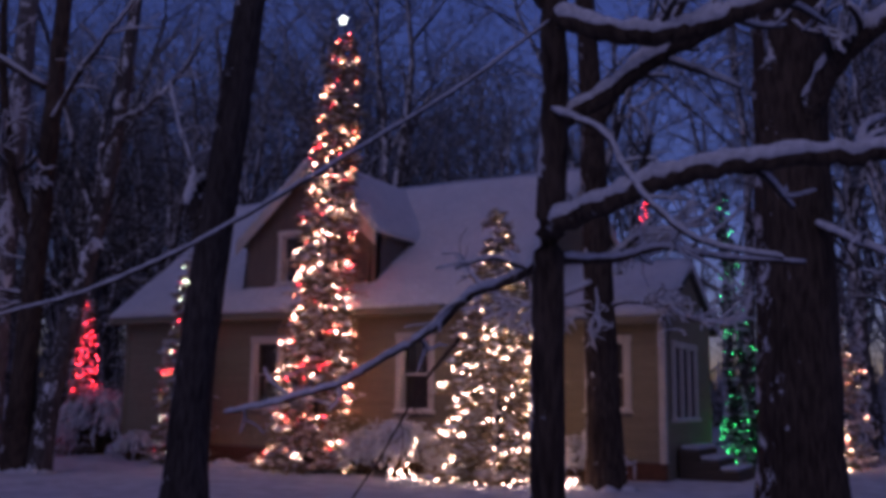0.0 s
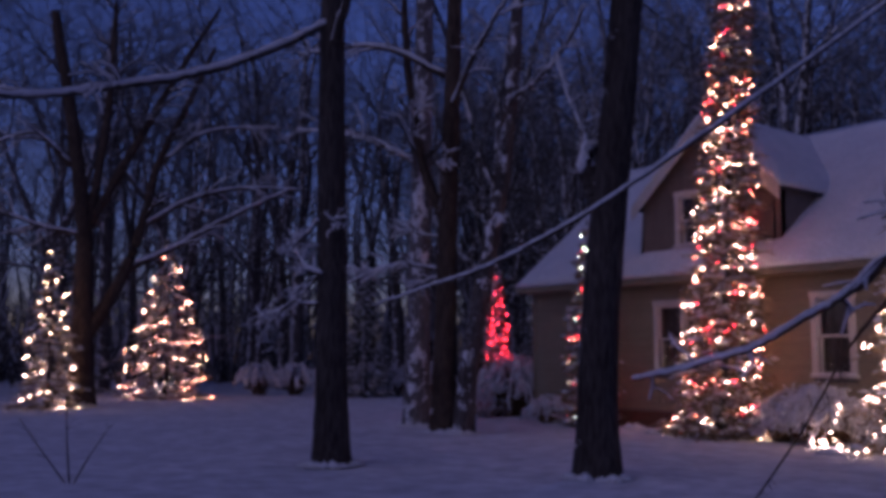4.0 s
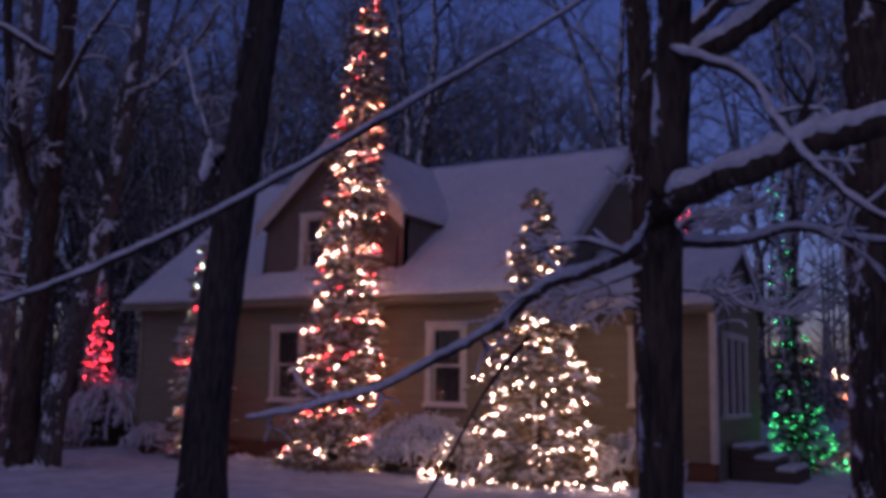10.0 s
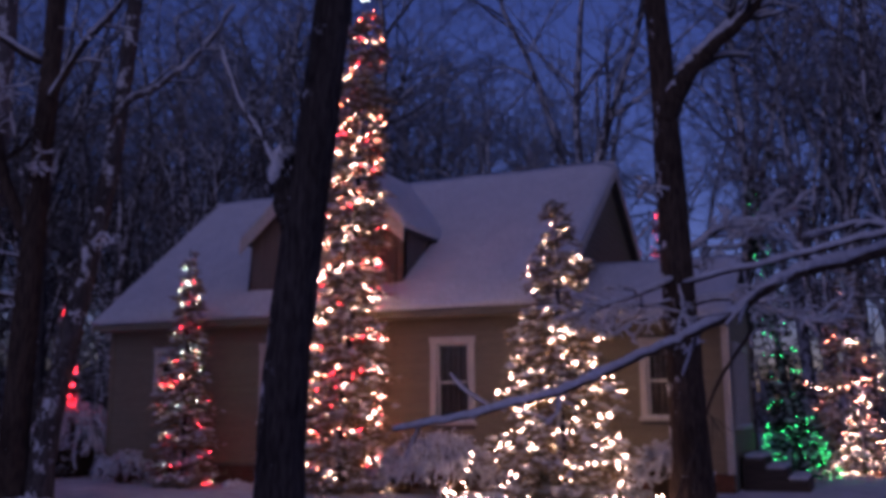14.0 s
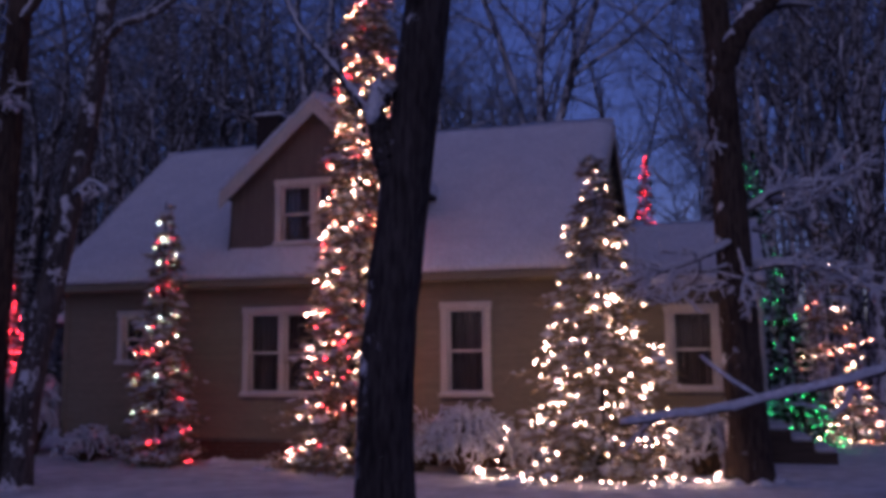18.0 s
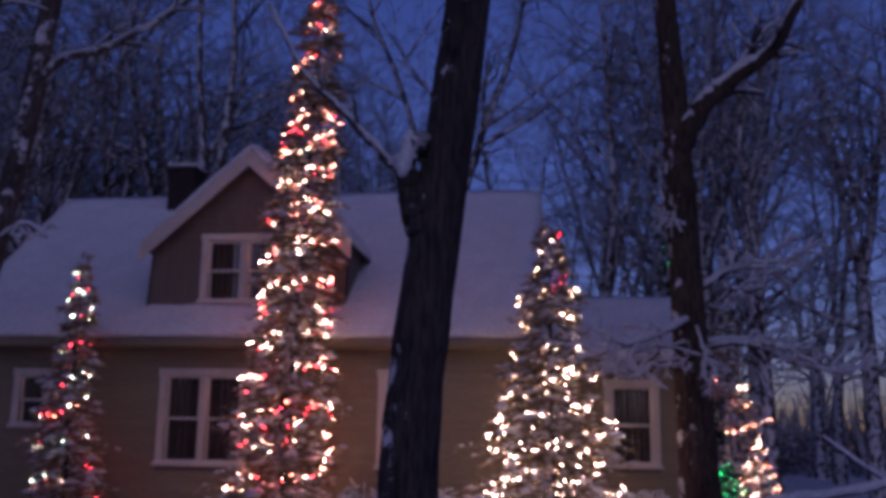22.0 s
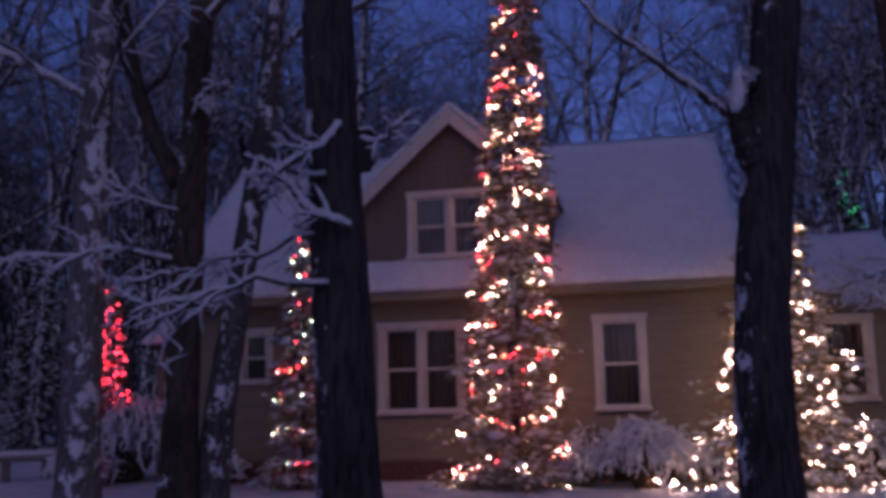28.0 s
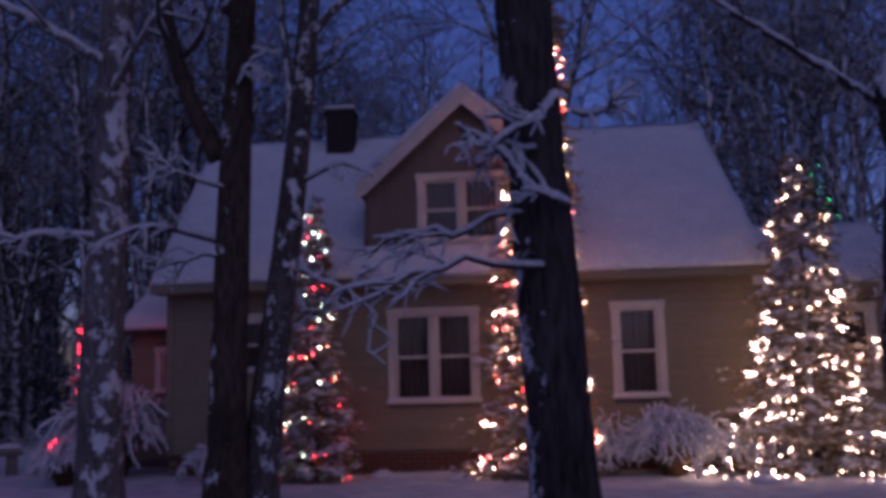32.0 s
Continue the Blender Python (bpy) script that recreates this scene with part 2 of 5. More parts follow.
OCTA = np.array([(1, 0, 0), (0.3, 0.95, 0), (-0.8, 0.6, 0), (-0.8, -0.6, 0), (0.3, -0.95, 0), (0, 0, 0.9), (0, 0, -0.5),
                 ], float)
OCTA_F = [(0, 1, 5), (1, 2, 5), (2, 3, 5), (3, 4, 5), (4, 0, 5), (1, 0, 6), (2, 1, 6), (3, 2, 6), (4, 3, 6), (0, 4, 6)]
rng = np.random.default_rng(7)


def clump(geo, at, size, flat=0.6):
    """A small lump of lying snow, uneven."""
    v = OCTA * (1 + rng.normal(0, 0.18, (7, 1)))
    t = rng.uniform(0, 6.28)
    c, s = math.cos(t), math.sin(t)
    v = v @ np.array([(c, s, 0), (-s, c, 0), (0, 0, 1)]) * np.array([size, size * rng.uniform(0.6, 1.0), size * flat])
    geo.add(v + np.asarray(at), OCTA_F)


def curve_pts(pts, n):
    """A smooth line through a few points."""
    pts = np.asarray(pts, float)
    k = len(pts)
    if k == 2:
        return pts[0] + np.linspace(0, 1, n)[:, None] * (pts[1] - pts[0])
    ext = np.vstack([2 * pts[0] - pts[1], pts, 2 * pts[-1] - pts[-2]])
    out = []
    for u in np.linspace(0, k - 1 - 1e-6, n):
        i = int(u)
        f = u - i
        p0, p1, p2, p3 = ext[i], ext[i + 1], ext[i + 2], ext[i + 3]
        out.append(0.5 * (2 * p1 + (p2 - p0) * f + (2 * p0 - 5 * p1 + 4 * p2 - p3) * f * f + (3 * p1 - p0 - 3 * p2 + p3) * f ** 3))
    return np.array(out)


def snow_on(geo, pts, radii, depth, sides=7):
    """Snow lying along the upper side of a limb, broken into uneven runs."""
    pts, radii = np.asarray(pts), np.asarray(radii)
    if len(pts) < 3:
        return
    h = radii * 0.55 + depth * 0.45
    lift = radii * 0.55 + depth * 0.35
    wob = 1 + rng.normal(0, 0.17, len(pts))
    wob = np.convolve(np.pad(wob, 1, mode='edge'), [0.2, 0.6, 0.2], 'valid')
    wob[0] *= 0.6
    wob[-1] *= 0.6
    p = pts + np.array([0, 0, 1.0]) * lift[:, None]
    tube(geo, p, h * wob, sides, (1.0, 0.9))


class Tree:
    """Collects the wood and the snow of one bare tree."""

    def __init__(self):
        self.limb, self.twig, self.snow = Geo(), Geo(), Geo()

    def limb_at(self, pts, r0, r1, depth=0.03, n=None, sides=7, children=0, spread=1.0, level=1, child_len=1.0, droop=0.0, main=True):
        n = n or max(8, len(pts) * 8)
        p = curve_pts(pts, n)
        p[1:-1] += rng.normal(0, 0.12 * min(r0, 0.06), (n - 2, 3))
        r = np.linspace(r0, r1, n)
        tube(self.limb if main else self.twig, p, r, sides if r0 > 0.02 else 4)
        d = p[-1] - p[0]
        if depth > 0.006 and abs(d[2]) < 1.6 * np.linalg.norm(d[:2]) + 0.01:
            snow_on(self.snow, p, r, depth, 7 if main else 5)
        for i in range(children):
            k = int(rng.uniform(0.25, 0.97) * (n - 1))
            q = p[k]
            dd = p[min(k + 1, n - 1)] - p[max(k - 1, 0)]
            dd = dd / (np.linalg.norm(dd) + 1e-9)
            side = rng.normal(0, 1, 3)
            side -= dd * side.dot(dd)
            side /= np.linalg.norm(side) + 1e-9
            v = dd * 0.75 + side * 0.8 * spread + np.array([0, 0, 0.15 - droop])
            ln = child_len * rng.uniform(0.5, 1.1)
            e = q + v / np.linalg.norm(v) * ln
            mid = (q + e) / 2 + rng.normal(0, 0.08, 3) * ln + np.array([0, 0, 0.06 * ln])
            rr = max(0.004, r[k] * 0.5)
            self.limb_at([q, mid, e], rr, rr * 0.35, depth * 0.65, 6, 5, 3 if level > 1 else 0, spread, level - 1, child_len * 0.5, droop, False)


def add_limb(tree, ob, bark):
    """One limb with its own twigs and the snow that lies on it."""
    if tree.limb.count:
        limb = put_part("limb", tree.limb, bark, ob)
        if tree.twig.count:
            put_part("twig_growth", tree.twig, TWIG, limb, "thin bare twigs", kind="stuff")
    else:
        limb = put_part("branch", tree.twig, TWIG, ob)
    if tree.snow.count:
        put_part("snow_cover", tree.snow, SNOW, limb, "fresh snow lying along the limb", kind="stuff")


def trunk_line(geo, pts, r0, r1, n=26, sides=18, flare=0.35, knots=0.05):
    p = curve_pts(pts, n)
    u = np.linspace(0, 1, n)
    r = r0 + (r1 - r0) * u
    r = r * (1 + flare * np.exp(-u * n * 0.55)) * (1 + rng.normal(0, knots * 0.4, n))
    tube(geo, p, r, sides)
    return p, r


# ---- the ground ----
GZ = 0.16


def ground_height(x, y):
    far = min(1.0, max(0.0, (abs(x - 3) + abs(y + 6) - 40) / 80))
    return GZ + 0.05 * noise.noise((x * 0.35, y * 0.35, 0)) + 0.015 * noise.noise((x * 1.6, y * 1.6, 3)) + far * 0.6 * noise.noise((x * 0.03, y * 0.03, 1))


def build_ground():
    near = np.concatenate([np.linspace(-900, -60, 12, False), np.linspace(-60, -22, 20, False), np.linspace(-22, 22, 150), np.linspace(22, 60, 20)[1:], np.linspace(60, 900, 13)[1:]])
    xs, ys = near + 3, near - 4
    g = Geo()
    n = len(xs)
    v = [(x, y, ground_height(x, y)) for y in ys for x in xs]
    g.add(v, [(j * n + i, j * n + i + 1, (j + 1) * n + i + 1, (j + 1) * n + i) for j in range(n - 1) for i in range(n - 1)])
    thing("ground", g.mesh("ground", GROUND_SNOW), label="deep fresh snow over the garden", category="ground", kind="structure")


build_ground()

# ---- the house ----
XL, XR, YF, YB = -3.62, 5.75, 0.0, 8.4        # main block
ZW, RIDGE_Y, RIDGE_Z, EAVE_Z = 3.22, 4.2, 6.52, 3.2
SLOPE = (RIDGE_Z - EAVE_Z) / (RIDGE_Y + 0.4)


def wall_with_openings(name, x0, x1, y, z0, z1, thick, openings, mat, parent, to_back=1):
    """A wall in the x-z plane cut by rectangular openings, as one mesh of blocks."""
    g = Geo()
    xs = sorted({x0, x1, *[o[0] for o in openings], *[o[1] for o in openings]})
    for a, b in zip(xs, xs[1:]):
        m = (a + b) / 2
        cuts = sorted([(o[2], o[3]) for o in openings if o[0] < m < o[1]])
        z = z0
        for c0, c1 in cuts + [(z1, z1)]:
            if c0 > z:
                box(g, a, b, min(y, y + to_back * thick), max(y, y + to_back * thick), z, c0)
            z = c1
    return put_part(name, g, mat, parent, smooth=False)


BOARD = 0.125


def clapboards(parent, x0, x1, y, z0, z1, openings, mat, profile=None):
    """Lapped boards on a front wall, a piece each; profile(z) gives the wall's width at a height."""
    z = z0
    while z < z1 - 0.03:
        top = min(z + BOARD, z1)
        a0, a1 = profile(z + BOARD * 0.6) if profile else (x0, x1)
        runs = [(a0, a1)]
        for o in openings:
            if o[2] < top - 0.02 and o[3] > z + 0.02:
                runs = [s for r in runs for s in ((r[0], min(r[1], o[0])), (max(r[0], o[1]), r[1])) if s[1] - s[0] > 0.03]
        for a, b in runs:
            if b - a < 0.04:
                continue
            g = Geo()
            g.add([(a, y - 0.026, z), (b, y - 0.026, z), (b, y - 0.004, z), (a, y - 0.004, z),
                   (a, y - 0.01, top + 0.012), (b, y - 0.01, top + 0.012), (b, y - 0.004, top + 0.012), (a, y - 0.004, top + 0.012)],
                  [(0, 3, 2, 1), (4, 5, 6, 7), (0, 1, 5, 4), (1, 2, 6, 5), (2, 3, 7, 6), (3, 0, 4, 7)])
            put_part("clapboard", g, mat, parent, smooth=False)
        z += BOARD


def sash_window(parent, x0, x1, z0, z1, y, lights=1, curtain=True, casing=0.115):
    """A cased double-hung window; x0..z1 are the outer edges of the casing."""
    w = thing("window", None, (0, 0, 0))
    w.parent = parent
    tagged(w, "double-hung window in a cream casing with drawn curtains")
    c = casing
    put_part("casing_head", bevel_box(x0 - 0.02, x1 + 0.02, y - 0.05, y + 0.02, z1 - c, z1, TRIM), None, w)
    put_part("sill", bevel_box(x0 - 0.03, x1 + 0.03, y - 0.085, y + 0.05, z0, z0 + 0.06, TRIM), None, w)
    for a in (x0, x1 - c):
        put_part("casing_side", bevel_box(a, a + c, y - 0.045, y + 0.02, z0 + 0.06, z1 - c, TRIM), None, w)
    g = Geo()
    clump_x = np.arange(x0, x1 + 0.02, 0.06)
    tube(g, [(q, y - 0.05, z0 + 0.065) for q in clump_x], [0.022 + 0.008 * math.sin(q * 31) for q in clump_x], 6, (1.2, 0.8))
    put_part("snow_on_sill", g, SNOW, w)
    inner0, inner1 = x0 + c, x1 - c
    step = (inner1 - inner0 - 0.1 * (lights - 1)) / lights
    zt, zb = z1 - c, z0 + 0.06
    zm = (zt + zb) / 2
    for i in range(lights):
        a = inner0 + i * (step + 0.1)
        b = a + step
        if i:
            put_part("mullion", bevel_box(a - 0.1, a, y - 0.045, y + 0.02, zb, zt, TRIM), None, w)
        for nm, s0, s1, yy in (("upper_sash", zm - 0.02, zt, y + 0.012), ("lower_sash", zb, zm + 0.02, y + 0.045)):
            g = Geo()
            t = 0.042
            box(g, a, a + t, yy, yy + 0.03, s0, s1)
            box(g, b - t, b, yy, yy + 0.03, s0, s1)
            box(g, a + t, b - t, yy, yy + 0.03, s0, s0 + t)
            box(g, a + t, b - t, yy, yy + 0.03, s1 - t, s1)
            put_part(nm, g, TRIM, w, smooth=False)
            g = Geo()
            box(g, a + t, b - t, yy + 0.012, yy + 0.018, s0 + t, s1 - t)
            pane = put_part("pane", g, GLASS, w, smooth=False)
            pane.visible_shadow = False
        if curtain:
            g = Geo()
            xs = np.linspace(a + 0.01, b - 0.01, 40)
            yy = y + 0.15 + 0.022 * np.sin(xs * 62) + 0.008 * np.sin(xs * 23)
            v = [(q, r + s, zz) for s in (0, 0.008) for zz in (zb, zt) for q, r in zip(xs, yy)]
            f = [(k * 80 + i2, k * 80 + i2 + 1, k * 80 + 41 + i2, k * 80 + 40 + i2) for k in range(2) for i2 in range(39)]
            g.add(v, f)
            put_part("curtain", g, CURTAIN, w, "drawn pleated curtain")
    return w


def roof_sheet(parent, name, pts_low, pts_high, thick, mat, label="", lumps=0.0, n=(40, 16), round_edge=0.0):
    """A sloping slab between a low and a high edge, each given by its two ends."""
    lo0, lo1, hi0, hi1 = (np.array(p, float) for p in (*pts_low, *pts_high))
    g = Geo()
    nu, nv = n
    top, bot = [], []
    for j in range(nv + 1):
        for i in range(nu + 1):
            u, w = i / nu, j / nv
            p = (lo0 * (1 - u) + lo1 * u) * (1 - w) + (hi0 * (1 - u) + hi1 * u) * w
            edge = min(w * nv, (1 - u) * nu, u * nu)
            k = 1.0 if round_edge == 0 else min(1.0, 0.45 + 0.55 * min(1, edge / 1.5))
            q = p + np.array([0, 0, thick * k])
            if lumps:
                q[2] += lumps * (noise.noise(Vector((p[0] * 0.9, p[1] * 1.2, 5))) + 0.5 * noise.noise(Vector((p[0] * 3, p[1] * 3, 9))))
                if j == 0:
                    q[1] += lumps * 0.8 * noise.noise(Vector((p[0] * 2.1, 2, 2)))
            top.append(q)
            bot.append(p)
    m = nu + 1
    k = len(top)
    f = []
    for j in range(nv):
        for i in range(nu):
            a = j * m + i
            f.append((a, a + 1, a + m + 1, a + m))
            f.append((k + a, k + a + m, k + a + m + 1, k + a + 1))
    for i in range(nu):
        f.append((i, k + i, k + i + 1, i + 1))
        e = nv * m + i
        f.append((e, e + 1, k + e + 1, k + e))
    for j in range(nv):
        a = j * m
        f.append((a, a + m, k + a + m, k + a))
        a = j * m + nu
        f.append((a, k + a, k + a + m, a + m))
    g.add(np.array(top + bot), f)
    return put_part(name, g, mat, parent, label)


house = thing("house", None, (0, 0, 0), "tan clapboard cottage with a snow-covered gable roof and dormer", "house")
DBL = (0.0, 1.46, 1.23, 2.75)
SGL = (3.54, 4.37, 1.23, 2.75)
TINY = (-2.49, -1.85, 1.78, 2.74)
fronts = [DBL, SGL, TINY]
front_wall = wall_with_openings("front_wall", XL, XR, YF, 0.5, ZW, 0.2, [(o[0] + 0.06, o[1] - 0.06, o[2] + 0.04, o[3] - 0.06) for o in fronts], ROOM, house)
clapboards(front_wall, XL, XR, YF, 0.52, ZW, fronts, SIDING)
for o, n_l in ((DBL, 2), (SGL, 1), (TINY, 1)):
    sash_window(house, *o, YF - 0.005, n_l)
for xx in (XL - 0.02, XR - 0.1):
    put_part("corner_board", bevel_box(xx, xx + 0.12, YF - 0.035, YF + 0.06, 0.5, ZW, SIDING), None, house)
g = Geo()
box(g, XL, XR, YB - 0.2, YB, 0.5, ZW)
put_part("back_wall", g, SIDING, house, smooth=False)
g = Geo()
box(g, XL + 0.2, XR - 0.2, YF + 0.2, YB - 0.2, 0.5, 0.6)
put_part("room_floor", g, ROOM, house, smooth=False)
g = Geo()
box(g, XL + 0.2, XR - 0.2, YF + 0.2, YB - 0.2, 3.1, 3.2)
put_part("room_ceiling", g, ROOM, house, smooth=False)


def gable_wall(x0, x1, name):
    g = Geo()
    prof = [(YF, 0.5), (YB, 0.5), (YB, ZW), (RIDGE_Y, RIDGE_Z - 0.05), (YF, ZW)]
    v = [(x, y, z) for x in (x0, x1) for y, z in prof]
    g.add(v, [(0, 1, 2, 3, 4), (9, 8, 7, 6, 5)] + [(i, i + 5, (i + 1) % 5 + 5, (i + 1) % 5) for i in range(5)])
    return put_part(name, g, SIDING, house, smooth=False)


gable_wall(XL, XL + 0.2, "gable_wall")
right_gable = gable_wall(XR - 0.2, XR, "gable_wall")
z = 0.52
while z < RIDGE_Z - 0.2:
    half = (YB - YF) / 2 if z < ZW else (RIDGE_Z - z) / (RIDGE_Z - ZW) * (YB - YF) / 2
    g = Geo()
    y0, y1 = RIDGE_Y - half + 0.02, RIDGE_Y + half - 0.02
    g.add([(XR + 0.026, y0, z), (XR + 0.026, y1, z), (XR + 0.004, y1, z), (XR + 0.004, y0, z),
           (XR + 0.01, y0, z + BOARD), (XR + 0.01, y1, z + BOARD), (XR + 0.004, y1, z + BOARD), (XR + 0.004, y0, z + BOARD)],
          [(0, 1, 2, 3), (7, 6, 5, 4), (4, 5, 1, 0), (5, 6, 2, 1), (6, 7, 3, 2), (7, 4, 0, 3)])
    put_part("clapboard", g, SIDING, right_gable, smooth=False)
    z += BOARD

foundation = put_part("foundation", (lambda g: (box(g, XL + 0.03, XR - 0.03, YF + 0.03, YB - 0.03, -0.2, 0.5), g)[1])(Geo()), MORTAR, house, smooth=False)
brick_me = bevel_box(-0.1, 0.1, -0.02, 0.03, -0.029, 0.029, BRICK, "brick", 0.005)
for row in range(5):
    for i in range(45):
        bx = XL + 0.14 + i * 0.215 + (0.107 if row % 2 else 0)
        if bx < XR - 0.12:
            b = put_part("brick", brick_me, None, foundation)
            b.location = (bx, YF + 0.03, 0.16 + row * 0.07)

# main roof: boards, fascia, snow
OX0, OX1 = XL - 0.15, XR + 0.2
OXR = OX0 - 0.55        # the ridge runs out past the eave at this end
roof = put_part("roof", (lambda g: g)(Geo()), ROOFING, house)
roof_sheet(roof, "front_slope", ((OX0, -0.4, EAVE_Z - 0.1), (OX1, -0.4, EAVE_Z - 0.1)), ((OXR, RIDGE_Y, RIDGE_Z - 0.1), (OX1, RIDGE_Y, RIDGE_Z - 0.1)), 0.1, ROOFING, n=(2, 1))
roof_sheet(roof, "back_slope", ((OXR, RIDGE_Y, RIDGE_Z - 0.1), (OX1, RIDGE_Y, RIDGE_Z - 0.1)), ((OX0, YB + 0.4, EAVE_Z - 0.1), (OX1, YB + 0.4, EAVE_Z - 0.1)), 0.1, ROOFING, n=(2, 1))
roof_sheet(roof, "roof_snow", ((OX0, -0.44, EAVE_Z), (OX1, -0.44, EAVE_Z)), ((OXR, RIDGE_Y, RIDGE_Z), (OX1, RIDGE_Y, RIDGE_Z)), 0.2, SNOW, "thick snow on the roof", 0.03, (60, 26), 1)
roof_sheet(roof, "roof_snow", ((OXR, RIDGE_Y, RIDGE_Z), (OX1, RIDGE_Y, RIDGE_Z)), ((OX0, YB + 0.44, EAVE_Z), (OX1, YB + 0.44, EAVE_Z)), 0.2, SNOW, "thick snow on the roof", 0.03, (30, 12))
put_part("fascia", bevel_box(OX0, OX1, -0.43, -0.402, EAVE_Z - 0.13, EAVE_Z - 0.01, SIDING), None, house)
put_part("soffit", bevel_box(OX0, OX1, -0.4, 0.0, EAVE_Z - 0.125, EAVE_Z - 0.1, SIDING), None, house)
for xx, out in ((OX0 - 0.03, OXR - OX0), (OX1, 0.0)):
    g = Geo()
    for (xa, ya, za), (xb, yb, zb) in (((0, -0.43, EAVE_Z), (out, RIDGE_Y, RIDGE_Z)), ((out, RIDGE_Y, RIDGE_Z), (0, YB + 0.43, EAVE_Z))):
        g.add([(q + dx, y, zz - s) for q in (xx, xx + 0.03) for dx, y, zz in ((xa, ya, za), (xb, yb, zb)) for s in (0, 0.16)],
              [(0, 1, 3, 2), (4, 6, 7, 5), (0, 2, 6, 4), (1, 5, 7, 3), (0, 4, 5, 1), (2, 3, 7, 6)])
    put_part("rake_board", g, TRIM, house, smooth=False)

# dormer
DX0, DX1, DXM, DY = -0.36, 2.93, 1.29, 0.13
D_EAVE, D_PEAK = 4.8, 6.24
DORM = (0.5, 1.95, 3.8, 4.97)
dormer = put_part("dormer", Geo(), SHINGLE, house, "gabled dormer with a paired window")


def dormer_width(zz):
    if zz < D_EAVE:
        return DX0, DX1
    h = (D_PEAK - zz) / (D_PEAK - D_EAVE) * (DX1 - DX0) / 2
    return DXM - h, DXM + h


def roof_y(zz):
    return -0.4 + (zz - EAVE_Z) / SLOPE


wall_with_openings("dormer_front", DX0, DX1, DY, 3.42, D_EAVE, 0.15, [(DORM[0] + 0.06, DORM[1] - 0.06, DORM[2] + 0.04, D_EAVE + 0.01)], ROOM, dormer)
g = Geo()
w0, w1 = DORM[0] + 0.06, DORM[1] - 0.06
g.add([(x, y, zz) for y in (DY, DY + 0.15) for x, zz in ((DX0, D_EAVE), (w0, D_EAVE), (w0, 4.91), (w1, 4.91), (w1, D_EAVE), (DX1, D_EAVE), (DXM, D_PEAK))],
      [(0, 1, 2, 3, 4, 5, 6), (13, 12, 11, 10, 9, 8, 7)])
put_part("dormer_gable", g, ROOM, dormer, smooth=False)
clapboards(dormer, DX0, DX1, DY, 3.5, D_PEAK - 0.05, [DORM], SHINGLE, dormer_width)
for xa, xb in ((DX0, DX0 + 0.12), (DX1 - 0.12, DX1)):
    g = Geo()
    v = [(x, y, zz) for x in (xa, xb) for y, zz in ((DY, 3.42), (roof_y(3.42) + 0.1, 3.42), (roof_y(D_EAVE) + 0.2, D_EAVE), (DY, D_EAVE))]
    g.add(v, [(0, 1, 2, 3), (7, 6, 5, 4), (0, 4, 5, 1), (1, 5, 6, 2), (2, 6, 7, 3), (3, 7, 4, 0)])
    put_part("dormer_side", g, SHINGLE, dormer, smooth=False)
g = Geo()
box(g, DX0 + 0.12, DX1 - 0.12, DY + 0.9, DY + 1.0, 3.6, 5.2)
put_part("dormer_room_wall", g, ROOM, dormer, smooth=False)
sash_window(house, *DORM, DY - 0.005, 2)
tri_top = RIDGE_Y - (RIDGE_Z - D_PEAK) / SLOPE
for s, xe in ((-1, DX0 - 0.12), (1, DX1 + 0.12)):
    ze = D_EAVE - 0.12
    ye = roof_y(ze) + 0.3
    lo = ((xe, DY - 0.22, ze), (xe, ye, ze))
    hi = ((DXM, DY - 0.22, D_PEAK + 0.03), (DXM, tri_top + 0.5, D_PEAK + 0.03))
    if s > 0:
        lo, hi = (lo[1], lo[0]), (hi[1], hi[0])
    lo2, hi2 = (lo, hi)
    roof_sheet(dormer, "dormer_roof", (lo2[1], lo2[0]), (hi2[1], hi2[0]), 0.07, ROOFING, n=(2, 1))
    up = 0.07
    lo3 = tuple((a, b, c + up) for a, b, c in lo)
    hi3 = tuple((a, b, c + up) for a, b, c in hi)
    roof_sheet(dormer, "dormer_snow", (lo3[1], lo3[0]), (hi3[1], hi3[0]), 0.24, SNOW, "thick snow on the dormer", 0.03, (16, 12), 1)
    g = Geo()
    a, b = (xe, ze), (DXM, D_PEAK + 0.03)
    g.add([(x, y, zz + k) for y in (DY - 0.25, DY - 0.222) for x, zz in (a, b) for k in (-0.2, 0.07)],
          [(0, 1, 3, 2), (4, 6, 7, 5), (0, 2, 6, 4), (1, 5, 7, 3), (0, 4, 5, 1), (2, 3, 7, 6)])
    put_part("dormer_rake", g, TRIM, dormer, smooth=False)

# chimney, in a brick darker than the foundation's
DARK_BRICK = plain("dark_chimney_brick", [(0.3, (0.03, 0.025, 0.025)), (0.7, (0.07, 0.05, 0.045))], 5, 0.95, 0.4, 0.006, fine=25)
chimney = put_part("chimney", (lambda g: (box(g, -1.70, -1.16, 3.55, 4.1, 5.5, 7.1), g)[1])(Geo()), DARK_BRICK, house, smooth=False)
row = 0
zc = 6.1
brick_c = bevel_box(-0.085, 0.085, -0.012, 0.03, -0.03, 0.03, DARK_BRICK, "chimney_brick", 0.005)
while zc < 7.08:
    for i in range(3):
        b = put_part("brick", brick_c, None, chimney)
        b.location = (-1.70 + 0.09 + i * 0.18, 3.548, zc)
    for i in range(3):
        b = put_part("brick", brick_c, None, chimney)
        b.location = (-1.158, 3.55 + 0.1 + i * 0.18, zc)
        b.rotation_euler = (0, 0, radians(90))
    zc += 0.075
    row += 1
